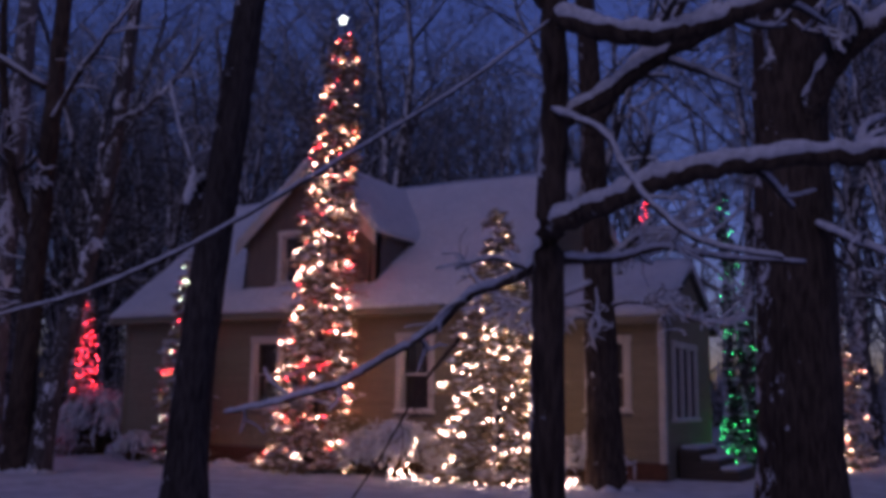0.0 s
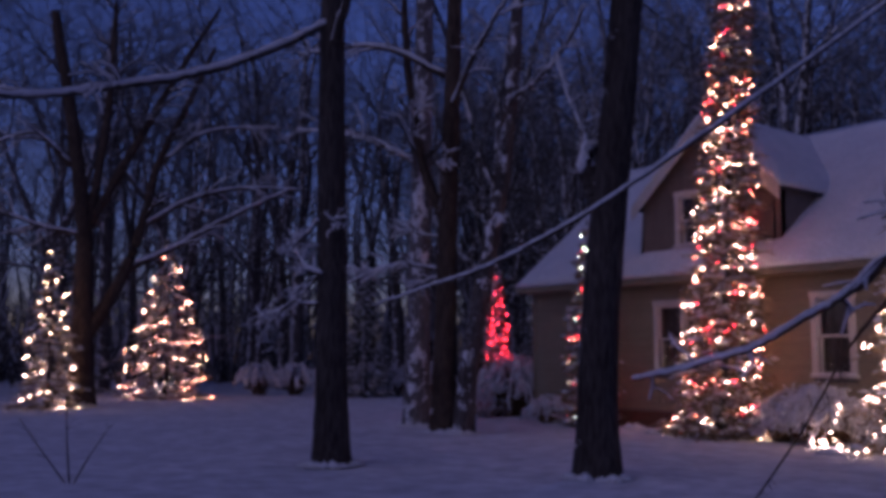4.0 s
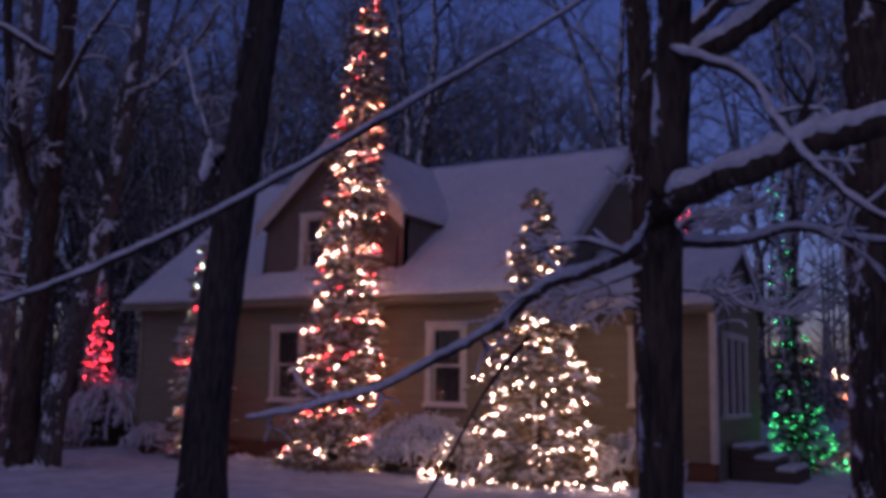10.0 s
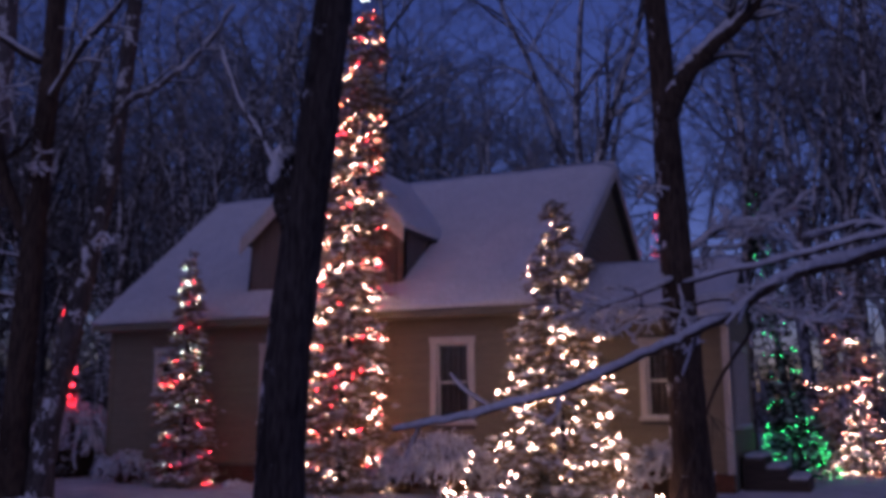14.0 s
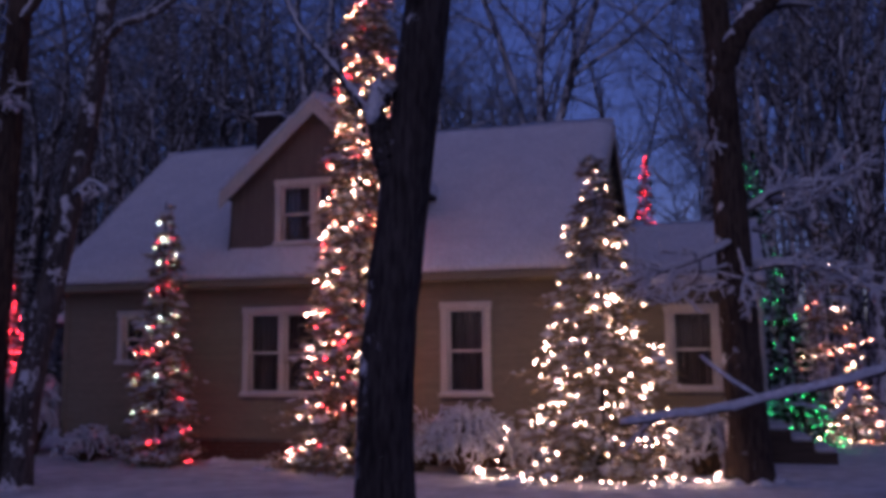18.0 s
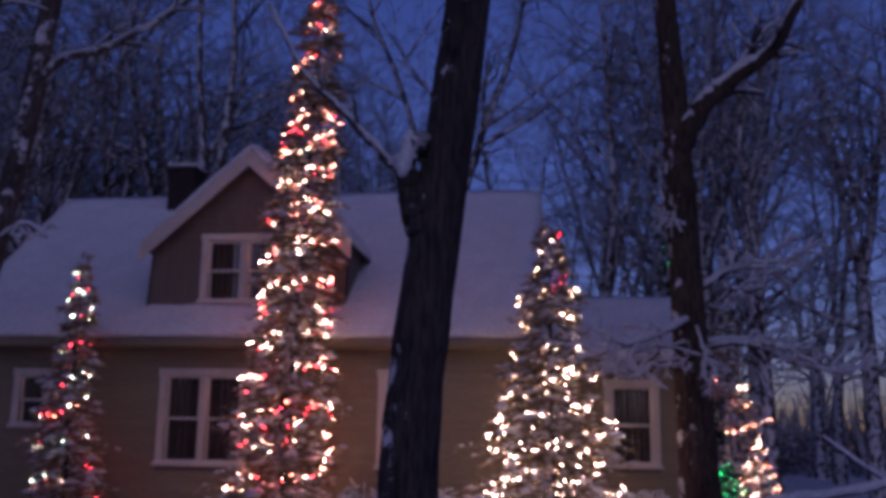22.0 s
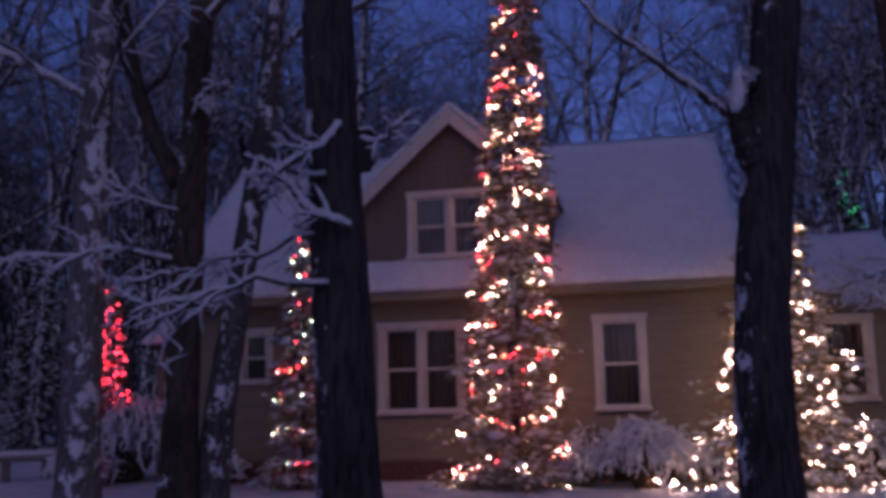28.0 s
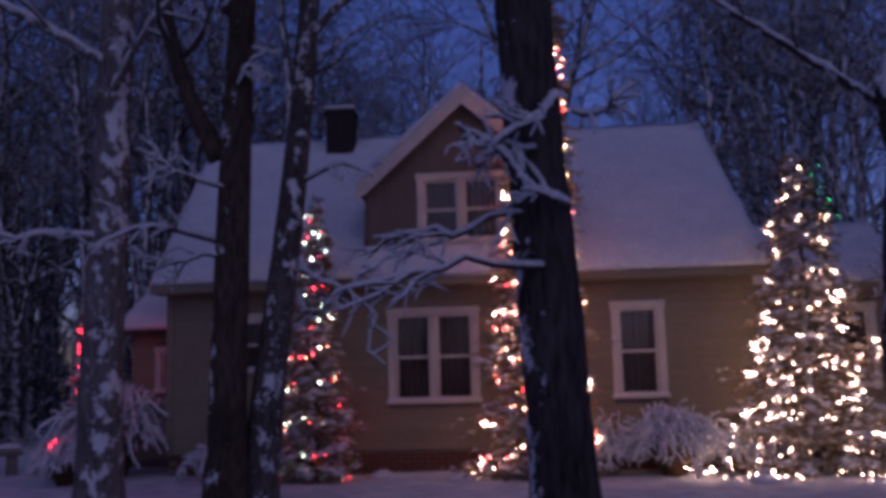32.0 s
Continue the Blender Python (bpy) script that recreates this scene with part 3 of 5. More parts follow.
put_part("cap", bevel_box(-1.75, -1.11, 3.5, 4.15, 7.1, 7.18, DARK_BRICK), None, chimney)
g = Geo()
box(g, -1.73, -1.13, 3.52, 4.13, 7.18, 7.25)
put_part("snow_on_cap", g, SNOW, chimney)

# right wing, lower and set beside the main block
WX0, WX1, WY0, WY1 = XR + 0.03, 8.47, 0.85, 4.3
W_EAVE, W_RIDGE_Y, W_RIDGE = 2.98, 2.6, 4.08
wing = put_part("wing", Geo(), SIDING, house, "low side wing under snow")
PORCH = (7.02, 7.88, 1.3, 2.68)
wing_wall = wall_with_openings("wing_wall", WX0, WX1, WY0, 0.45, W_EAVE, 0.15, [(PORCH[0] + 0.06, PORCH[1] - 0.06, PORCH[2] + 0.04, PORCH[3] - 0.06)], ROOM, wing)
clapboards(wing, WX0, WX1, WY0, 0.47, W_EAVE, [PORCH], SIDING)
sash_window(house, *PORCH, WY0 - 0.005, 1)
put_part("corner_board", bevel_box(WX1 - 0.1, WX1 + 0.02, WY0 - 0.035, WY0 + 0.08, 0.45, W_EAVE, TRIM), None, wing)
g = Geo()
prof = [(WY0 + 0.15, -0.2), (WY1, -0.2), (WY1, W_EAVE), (W_RIDGE_Y, W_RIDGE - 0.05), (WY0 + 0.15, W_EAVE)]
v = [(x, y, zz) for x in (WX1 - 0.15, WX1) for y, zz in prof]
g.add(v, [(0, 1, 2, 3, 4), (9, 8, 7, 6, 5)] + [(i, i + 5, (i + 1) % 5 + 5, (i + 1) % 5) for i in range(5)])
put_part("wing_gable", g, SIDING, wing, smooth=False)
g = Geo()
box(g, WX0, WX1 - 0.02, WY0 + 0.02, WY1, -0.2, 0.45)
put_part("wing_foundation", g, BRICK, wing, smooth=False)
g = Geo()
box(g, WX0, WX1 - 0.15, WY1 - 0.15, WY1, 0.45, W_EAVE)
put_part("wing_back_wall", g, SIDING, wing, smooth=False)
wx1 = WX1 + 0.1
roof_sheet(wing, "wing_roof", ((WX0, WY0 - 0.35, W_EAVE - 0.1), (wx1, WY0 - 0.35, W_EAVE - 0.1)), ((WX0, W_RIDGE_Y, W_RIDGE - 0.1), (wx1, W_RIDGE_Y, W_RIDGE - 0.1)), 0.1, ROOFING, n=(2, 1))
roof_sheet(wing, "wing_roof", ((WX0, W_RIDGE_Y, W_RIDGE - 0.1), (wx1, W_RIDGE_Y, W_RIDGE - 0.1)), ((WX0, WY1 + 0.35, W_EAVE - 0.1), (wx1, WY1 + 0.35, W_EAVE - 0.1)), 0.1, ROOFING, n=(2, 1))
roof_sheet(wing, "wing_snow", ((WX0, WY0 - 0.38, W_EAVE), (wx1, WY0 - 0.38, W_EAVE)), ((WX0, W_RIDGE_Y, W_RIDGE), (wx1, W_RIDGE_Y, W_RIDGE)), 0.19, SNOW, "thick snow on the wing roof", 0.03, (24, 14), 1)
roof_sheet(wing, "wing_snow", ((WX0, W_RIDGE_Y, W_RIDGE), (wx1, W_RIDGE_Y, W_RIDGE)), ((WX0, WY1 + 0.38, W_EAVE), (wx1, WY1 + 0.38, W_EAVE)), 0.19, SNOW, "thick snow on the wing roof", 0.03, (12, 8))
put_part("wing_fascia", bevel_box(WX0, wx1, WY0 - 0.38, WY0 - 0.352, W_EAVE - 0.13, W_EAVE - 0.01, SIDING), None, wing)

side_win = sash_window(house, -0.85, 0.85, 1.15, 2.6, 0.0, 3, curtain=False)
side_win.matrix_basis = Matrix.Translation((WX1 + 0.03, 2.1, 0)) @ Matrix.Rotation(radians(90), 4, "Z")
tagged(side_win, "wide three-light window in the wing's end wall")
# dark sheet on the solid wall, standing in for an unlit room
g = Geo()
box(g, WX1 + 0.002, WX1 + 0.02, 1.3, 2.9, 1.2, 2.55)
room_sheet = put_part("unlit_room_sheet", g, CURTAIN, side_win, smooth=False)
room_sheet.matrix_parent_inverse = side_win.matrix_basis.inverted()

# left wing, set back
LX0, LX1, LY0, LY1 = -5.05, XL - 0.03, 2.0, 6.0
lean = put_part("left_wing", Geo(), SIDING, house, "small set-back wing glowing red from nearby lights")
LWIN = (-4.6, -4.1, 1.5, 2.35)
lw = wall_with_openings("left_wing_wall", LX0, LX1, LY0, 0.0, 2.6, 0.15, [(LWIN[0] + 0.06, LWIN[1] - 0.06, LWIN[2] + 0.04, LWIN[3] - 0.06)], ROOM, lean)
clapboards(lean, LX0, LX1, LY0, 0.3, 2.6, [LWIN], SIDING)
sash_window(house, *LWIN, LY0 - 0.005, 1)
g = Geo()
box(g, LX0, LX0 + 0.15, LY0 + 0.15, LY1, 0.0, 2.6)
box(g, LX0, LX1, LY1, LY1 + 0.15, 0.0, 2.6)
put_part("left_wing_sides", g, SIDING, lean, smooth=False)
roof_sheet(lean, "left_wing_roof", ((LX0 - 0.2, LY0 - 0.3, 2.55), (LX1, LY0 - 0.3, 2.55)), ((LX0 - 0.2, 4.0, 3.75), (LX1, 4.0, 3.75)), 0.1, ROOFING, n=(2, 1))
roof_sheet(lean, "left_wing_roof", ((LX0 - 0.2, 4.0, 3.75), (LX1, 4.0, 3.75)), ((LX0 - 0.2, LY1 + 0.4, 2.55), (LX1, LY1 + 0.4, 2.55)), 0.1, ROOFING, n=(2, 1))
roof_sheet(lean, "left_wing_snow", ((LX0 - 0.2, LY0 - 0.33, 2.65), (LX1, LY0 - 0.33, 2.65)), ((LX0 - 0.2, 4.0, 3.85), (LX1, 4.0, 3.85)), 0.18, SNOW, "thick snow on the left wing", 0.03, (14, 10), 1)


# ---- the bare trees near the house ----
def near_tree(name, line, r0, r1, bark, label, limbs, seed, sides=20, flare=0.3, move=(0, 0, 0)):
    """A bare tree: a trunk along a line and limbs, each (points, radius, tip radius, snow depth, side branches, their length)."""
    global rng
    rng = np.random.default_rng(seed)
    line = np.array(line, float) + np.array([move[0], move[1], 0])
    base = line[0]
    tg = Geo()
    trunk_line(tg, line - base, r0, r1, 34, sides, flare)
    ob = thing(name, None, tuple(base), label, "tree")
    put_part("trunk", tg, bark, ob)
    g = Geo()
    for k in range(16):
        a = rng.uniform(0, 6.28)
        clump(g, (r0 * 1.25 * math.cos(a), r0 * 1.25 * math.sin(a), GZ + 0.02), rng.uniform(0.1, 0.2), 0.45)
    put_part("snow_at_foot", g, SNOW, ob, "snow banked round the foot", kind="stuff")
    for pts, a, b, depth, kids, cl in limbs:
        tree = Tree()
        tree.limb_at(np.array(pts, float) + np.array(move) - base, a, b, depth, None, 8, kids, 1.0, 2, cl, 0.05)
        add_limb(tree, ob, bark)
    return ob


def zigzag(wood, snow, start, way, length, radius, load, level, r):
    """A crooked snow-laden branch with side twigs."""
    n = (9, 6, 4)[level]
    pts, d = [np.array(start, float)], np.array(way, float) / np.linalg.norm(way)
    keep = d.copy()
    for i in range(n - 1):
        d = keep * 0.75 + d * 0.35 + r.normal(0, 0.36, 3)
        d /= np.linalg.norm(d)
        pts.append(pts[-1] + d * length / (n - 1))
    pts = np.array(pts)
    radii = radius * np.linspace(1, 0.4, n)
    tube(wood, pts, radii, (7, 5, 4)[level], cap=True)
    h = load * (1, 0.75, 0.5)[level] * np.clip(1 + r.normal(0, 0.25, n), 0.5, 1.6)
    h[-1] *= 0.5
    tube(snow, pts + np.array([0, 0, 1]) * (radii * 0.5 + h * 0.55)[:, None], radii * 0.45 + h * 0.62, (7, 6, 5)[level], (0.85, 1.0))
    if level < 2:
        for j in range((8, 4)[level]):
            q = r.uniform(0.2, 0.98) * (n - 1)
            i = int(q)
            at = pts[i] + (pts[i + 1] - pts[i]) * (q - i)
            w = d * 0.2 + keep * r.uniform(0.2, 0.9) + r.normal(0, 0.6, 3) + np.array([0, 0, -0.08])
            zigzag(wood, snow, at, w, length * r.uniform(0.25, 0.5), radius * 0.5, load, level + 1, r)


def snowy_spray(tree, bark, start, way, length, radius, load, seed):
    wood, snow = Geo(), Geo()
    zigzag(wood, snow, np.array(start) - np.array(tree.location), way, length, radius, load, 0, np.random.default_rng(seed))
    put_part("branch", wood, bark, tree)
    put_part("snow_cover", snow, SNOW, tree, "thick snow along the crooked twigs")


crotch_tree = near_tree("bare_maple", [(4.95, -7.33, 0.0), (4.95, -7.25, 1.9), (5.28, -7.2, 4.8), (5.6, -7.15, 8.0), (5.8, -7.1, 13.0)], 0.25, 0.14, BARK_SNOWY,
          "dark bare maple trunk leaning slightly with a snowy stub", [
              ([(5.02, -7.28, 3.3), (4.93, -7.32, 3.55), (4.87, -7.35, 3.78)], 0.15, 0.09, 0.0, 0, 0.2),
              ([(5.0, -7.38, 4.0), (4.96, -7.37, 3.92), (4.88, -7.37, 3.82), (4.82, -7.37, 3.76)], 0.06, 0.05, 0.12, 0, 0.2),
              ([(4.93, -7.3, 3.6), (4.62, -7.05, 4.0), (4.2, -6.75, 4.5), (3.75, -6.5, 5.0), (3.3, -6.3, 5.8)], 0.045, 0.014, 0.025, 6, 0.6),
              ([(5.5, -7.2, 7.2), (4.3, -6.6, 8.4), (3.0, -6.0, 9.0)], 0.09, 0.02, 0.05, 8, 0.9),
              ([(5.6, -7.2, 8.2), (6.8, -7.0, 9.5), (7.8, -6.6, 10.2)], 0.08, 0.02, 0.05, 8, 0.9)], 11, move=(0.3, -0.06, 0))
trunk_tree = near_tree("bare_maple", [(1.99, -9.02, 0.0), (1.93, -9.02, 1.7), (1.8, -9.0, 4.5), (1.75, -9.0, 8.0), (1.8, -9.0, 13.0)], 0.225, 0.13, BARK_SNOWY,
          "dark bare trunk plastered with wind-blown snow", [
              ([(2.06, -9.26, 2.56), (1.81, -9.36, 2.68), (1.62, -9.42, 2.94)], 0.03, 0.015, 0.04, 9, 0.3),
              ([(2.0, -9.3, 3.26), (1.89, -9.37, 3.11), (1.66, -9.43, 2.97), (1.5, -9.45, 2.8)], 0.028, 0.012, 0.04, 9, 0.3),
              ([(1.8, -9.05, 6.0), (1.7, -9.9, 5.45), (1.66, -10.9, 4.95), (1.7, -11.9, 4.6), (1.85, -12.8, 4.3), (2.0, -13.6, 4.2)], 0.05, 0.02, 0.06, 8, 0.7),
              ([(1.8, -8.9, 6.2), (0.6, -8.2, 7.4), (-0.8, -7.8, 8.0)], 0.08, 0.02, 0.06, 8, 0.8),
              ([(1.8, -9.0, 5.6), (3.0, -9.4, 6.4), (4.0, -9.8, 6.6)], 0.07, 0.02, 0.06, 8, 0.8)], 12, move=(0.4, -0.15, 0))
near_tree("young_maple", [(10.22, -10.15, 0.0), (10.27, -10.26, 1.9), (10.36, -10.42, 2.6), (10.42, -10.5, 3.2), (10.45, -10.58, 3.7), (10.6, -10.5, 4.6), (10.8, -10.4, 7)], 0.098, 0.055, BARK,
          "young forked maple with thick snow along its spreading limbs", [
              ([(10.36, -10.44, 2.46), (10.72, -10.59, 2.51), (11.01, -10.64, 2.6), (11.33, -10.59, 2.66), (11.71, -10.45, 2.7), (12.16, -10.23, 2.74), (12.9, -9.9, 2.86)], 0.056, 0.036, 0.06, 3, 0.5),
              ([(10.44, -10.45, 3.05), (10.75, -10.44, 3.2), (10.98, -10.42, 3.34), (11.29, -10.31, 3.52), (11.55, -10.15, 3.78), (11.8, -10.0, 4.2)], 0.05, 0.03, 0.05, 3, 0.5),
              ([(10.47, -10.6, 3.6), (10.89, -10.68, 3.4), (11.2, -10.69, 3.36), (11.58, -10.67, 3.44), (11.99, -10.58, 3.57), (12.6, -10.4, 3.8)], 0.055, 0.033, 0.055, 4, 0.5),
              ([(10.42, -10.55, 3.09), (10.74, -10.65, 2.9), (10.87, -10.67, 2.68), (11.02, -10.69, 2.47), (11.23, -10.61, 2.29), (11.6, -10.5, 2.2)], 0.018, 0.008, 0.025, 3, 0.25),
              ([(10.3, -10.25, 2.3), (10.53, -9.83, 2.35), (10.75, -9.58, 2.44), (11.04, -9.32, 2.4), (11.5, -9.0, 2.38)], 0.024, 0.01, 0.03, 6, 0.45),
              ([(10.34, -10.33, 2.6), (10.2, -10.1, 2.43), (10.05, -9.89, 2.34), (9.75, -9.7, 2.26), (9.35, -9.46, 2.2), (8.96, -9.22, 2.01), (8.47, -9.05, 1.83), (7.88, -8.85, 1.62), (7.22, -8.84, 1.46), (6.6, -8.75, 1.36)], 0.036, 0.007, 0.045, 7, 0.5),
              ([(9.1, -9.1, 1.95), (8.9, -9.3, 1.6), (8.75, -9.6, 1.1), (8.5, -9.9, 0.55)], 0.014, 0.005, 0.0, 3, 0.3),
              ([(10.44, -10.58, 3.62), (10.4, -11.6, 2.92), (10.33, -12.6, 2.29), (10.18, -13.0, 2.0), (10.0, -13.13, 1.88), (9.84, -13.2, 1.81), (9.65, -13.27, 1.76), (9.4, -13.33, 1.7)], 0.009, 0.003, 0.008, 0, 0.25),
              ([(10.44, -10.58, 3.65), (10.29, -10.71, 3.85), (10.0, -10.9, 4.3)], 0.045, 0.02, 0.04, 4, 0.4)], 13, 16, 0.2, (0.73, -0.4, -0.03))
near_tree("old_maple", [(10.9, -4.5, 0.0), (10.95, -4.5, 4), (11.0, -4.5, 9), (11.0, -4.5, 14)], 0.43, 0.28, BARK,
          "thick dark old maple trunk", [
              ([(11.1, -4.7, 4.4), (11.49, -5.01, 4.88), (11.85, -5.26, 5.05), (12.4, -5.6, 5.2), (13.4, -6.0, 5.6)], 0.13, 0.05, 0.1, 6, 0.7),
              ([(11.0, -4.6, 3.4), (11.8, -5.2, 2.9), (12.6, -5.8, 2.5)], 0.04, 0.012, 0.05, 8, 0.6),
              ([(10.9, -4.6, 6.5), (10.0, -5.2, 7.4), (9.0, -5.6, 7.8)], 0.1, 0.02, 0.06, 8, 0.9)], 14, 24, move=(0.65, -0.8, 0))
yard_tree = near_tree("yard_maple", [(8.02, -1.7, 0.0), (7.97, -1.7, 2.0), (7.88, -1.7, 5.0), (7.8, -1.7, 7.2), (7.5, -1.6, 12)], 0.29, 0.13, BARK,
          "forked bare maple standing close to the side wing", [
              ([(7.86, -1.75, 5.7), (8.2, -1.85, 6.3), (8.64, -1.94, 6.7), (9.25, -2.0, 7.2), (9.9, -2.0, 8.6)], 0.17, 0.05, 0.08, 9, 1.0),
              ([(7.9, -1.9, 3.3), (7.43, -2.3, 3.05), (6.9, -2.6, 2.85), (6.4, -2.7, 2.7)], 0.03, 0.008, 0.085, 13, 0.6),
              ([(8.0, -1.6, 3.0), (8.67, -1.6, 3.05), (9.3, -1.67, 2.75), (10.0, -1.6, 2.6)], 0.035, 0.008, 0.085, 14, 0.7),
              ([(8.0, -1.6, 3.7), (8.7, -1.5, 4.1), (9.6, -1.3, 4.2)], 0.035, 0.008, 0.085, 14, 0.7)], 15, move=(0.16, 0.25, 0))
twin_tree = near_tree("twin_maple", [(-1.2, -4.6, 0.0), (-1.18, -4.6, 1.5), (-1.12, -4.58, 4.0), (-1.02, -4.55, 7.0), (-0.9, -4.5, 13)], 0.245, 0.12, BARK,
          "straight dark stem of a twin-stemmed maple", [
              ([(-1.35, -4.5, 4.2), (-1.8, -4.7, 5.4), (-2.2, -4.8, 7.6), (-2.4, -4.8, 10)], 0.12, 0.05, 0.04, 8, 1.0),
              ([(-1.3, -4.5, 6.0), (-0.2, -4.8, 6.9), (0.8, -5.2, 7.2), (2.0, -5.6, 7.6)], 0.06, 0.015, 0.06, 8, 0.8),
              ([(-1.3, -4.6, 3.2), (-1.9, -5.2, 3.3), (-2.4, -5.6, 3.0)], 0.03, 0.008, 0.05, 6, 0.5),
              ([(-1.3, -4.5, 7.0), (-2.2, -5.5, 7.6), (-3.6, -6.5, 7.6)], 0.06, 0.015, 0.06, 8, 0.9)], 16)
near_tree("twin_maple", [(-0.9, -4.4, 0.0), (-0.8, -4.3, 1.5), (-0.62, -4.0, 3.5), (-0.48, -3.6, 6.0), (-0.1, -3.4, 12)], 0.215, 0.11, BARK_CAKED,
          "leaning snow-streaked stem of a twin-stemmed maple", [
              ([(-0.3, -4.0, 5.9), (0.17, -4.1, 6.28), (0.9, -4.2, 6.42), (1.84, -4.35, 6.85), (2.4, -4.5, 7.3)], 0.055, 0.02, 0.035, 8, 0.8),
              ([(-0.4, -4.1, 4.0), (0.1, -4.4, 4.1), (0.5, -4.6, 3.9)], 0.025, 0.01, 0.05, 5, 0.4)], 17)
near_tree("pale_beech", [(-2.97, -3.9, 0.0), (-2.97, -3.9, 2), (-2.9, -3.9, 5.0), (-2.8, -3.9, 10.0)], 0.28, 0.18, BARK_PALE,
          "pale beech trunk coated with snow", [
              ([(-2.9, -4.0, 3.4), (-3.6, -4.4, 3.4), (-4.3, -4.8, 3.1)], 0.035, 0.01, 0.06, 6, 0.5),
              ([(-2.9, -4.0, 5.2), (-2.0, -4.8, 5.9), (-0.9, -5.6, 6.2)], 0.05, 0.012, 0.06, 7, 0.7),
              ([(-2.9, -4.0, 5.6), (-4.2, -4.6, 6.3), (-5.6, -5.4, 6.6)], 0.06, 0.012, 0.06, 7, 0.8)], 18)
near_tree("spreading_oak", [(-14.42, -6.45, 0.0), (-14.44, -6.5, 2.0), (-14.45, -6.54, 3.8), (-14.47, -6.6, 5.3), (-14.63, -7.06, 8.5), (-14.81, -7.6, 11.5)], 0.36, 0.13, BARK,
          "dark many-limbed tree standing among the lit firs", [
              ([(-14.4, -6.4, 2.1), (-14.11, -5.56, 3.85), (-13.97, -5.14, 5.2), (-13.83, -4.74, 7.2), (-13.59, -4.03, 9.0), (-13.34, -3.3, 10.9)], 0.2, 0.06, 0.03, 10, 1.4),
              ([(-14.43, -6.48, 5.2), (-14.33, -6.18, 7.9), (-14.28, -6.05, 10.3), (-14.28, -6.04, 12.0)], 0.15, 0.07, 0.03, 10, 1.4),
              ([(-14.41, -6.45, 5.3), (-13.98, -5.18, 8.1), (-13.63, -4.14, 10.3), (-13.31, -3.19, 12.2)], 0.14, 0.05, 0.03, 10, 1.4),
              ([(-14.05, -5.4, 4.1), (-13.66, -4.24, 4.73), (-13.19, -2.86, 5.66), (-12.57, -1.04, 6.7)], 0.1, 0.03, 0.06, 9, 1.2),
              ([(-13.95, -5.1, 5.3), (-13.54, -3.87, 6.18), (-13.05, -2.45, 6.63), (-12.49, -0.81, 6.7)], 0.08, 0.025, 0.06, 9, 1.2),
              ([(-13.83, -4.75, 7.2), (-13.37, -3.37, 8.3), (-12.66, -1.31, 8.6)], 0.07, 0.02, 0.05, 9, 1.2),
              ([(-14.6, -7.0, 7.0), (-14.92, -7.93, 7.84), (-15.26, -8.91, 7.5)], 0.08, 0.03, 0.05, 8, 1.2),
              ([(-14.49, -6.65, 5.0), (-14.84, -7.68, 5.2), (-15.22, -8.82, 5.6)], 0.08, 0.03, 0.05, 8, 1.2)], 19, move=(-0.23, -0.55, 0))
g = Geo()
tube(g, np.array([(5.23, -7.44, 4.16), (5.19, -7.47, 4.05), (5.18, -7.48, 3.9), (5.16, -7.49, 3.78), (5.15, -7.49, 3.71)]) - np.array(crotch_tree.location), [0.02, 0.04, 0.06, 0.065, 0.03], 10)
put_part("snow_wedge", g, SNOW, crotch_tree, "wedge of snow lodged in the crotch")
for start, way, length, radius, load, seed in [
        ((2.28, -9.35, 2.2), (-1.2, -0.2, 0.12), 1.35, 0.02, 0.02, 5), ((2.28, -9.35, 2.66), (-1.1, -0.3, -0.2), 1.1, 0.02, 0.02, 6),
        ((2.26, -9.35, 2.95), (-0.7, -0.4, 0.1), 0.6, 0.018, 0.024, 8),
        ((2.5, -9.3, 3.2), (0.6, -0.3, 0.1), 0.5, 0.014, 0.022, 21)]:
    snowy_spray(trunk_tree, BARK_SNOWY, start, way, length, radius, load, seed)
for start, way, length, radius, load, seed in [
        ((8.0, -1.65, 3.0), (-1.0, -0.5, -0.15), 1.3, 0.024, 0.034, 10), ((8.0, -1.7, 2.75), (-0.8, -0.7, -0.3), 1.0, 0.02, 0.032, 11),
        ((8.15, -1.73, 3.2), (0.1, -0.6, -0.8), 0.9, 0.018, 0.03, 12), ((8.35, -1.55, 2.95), (1.0, -0.4, -0.05), 1.3, 0.024, 0.034, 13),
        ((8.35, -1.5, 3.5), (1.0, -0.3, 0.15), 1.5, 0.024, 0.034, 14), ((8.05, -1.65, 4.6), (-0.5, -0.6, 0.1), 0.6, 0.02, 0.032, 15)]:
    snowy_spray(yard_tree, BARK, start, way, length, radius, load, seed)
for start, way, length, radius, load, seed in [
        ((-1.25, -4.7, 3.0), (-1.0, -0.5, 0.1), 0.9, 0.02, 0.03, 16), ((-1.2, -4.7, 3.8), (-0.8, -0.6, 0.3), 0.9, 0.02, 0.03, 17),
        ((-1.05, -4.7, 5.0), (0.6, -0.6, 0.2), 0.7, 0.018, 0.03, 18)]:
    snowy_spray(twin_tree, BARK, start, way, length, radius, load, seed)


# ---- conifers ----
SPIN = np.array([(0, 0, 0), (0.35, 1, 0), (0.35, -0.5, 0.87), (0.35, -0.5, -0.87), (1, 0, 0)], float)
SPIN_F = np.array([(0, 2, 1), (0, 3, 2), (0, 1, 3), (4, 1, 2), (4, 2, 3), (4, 3, 1)])


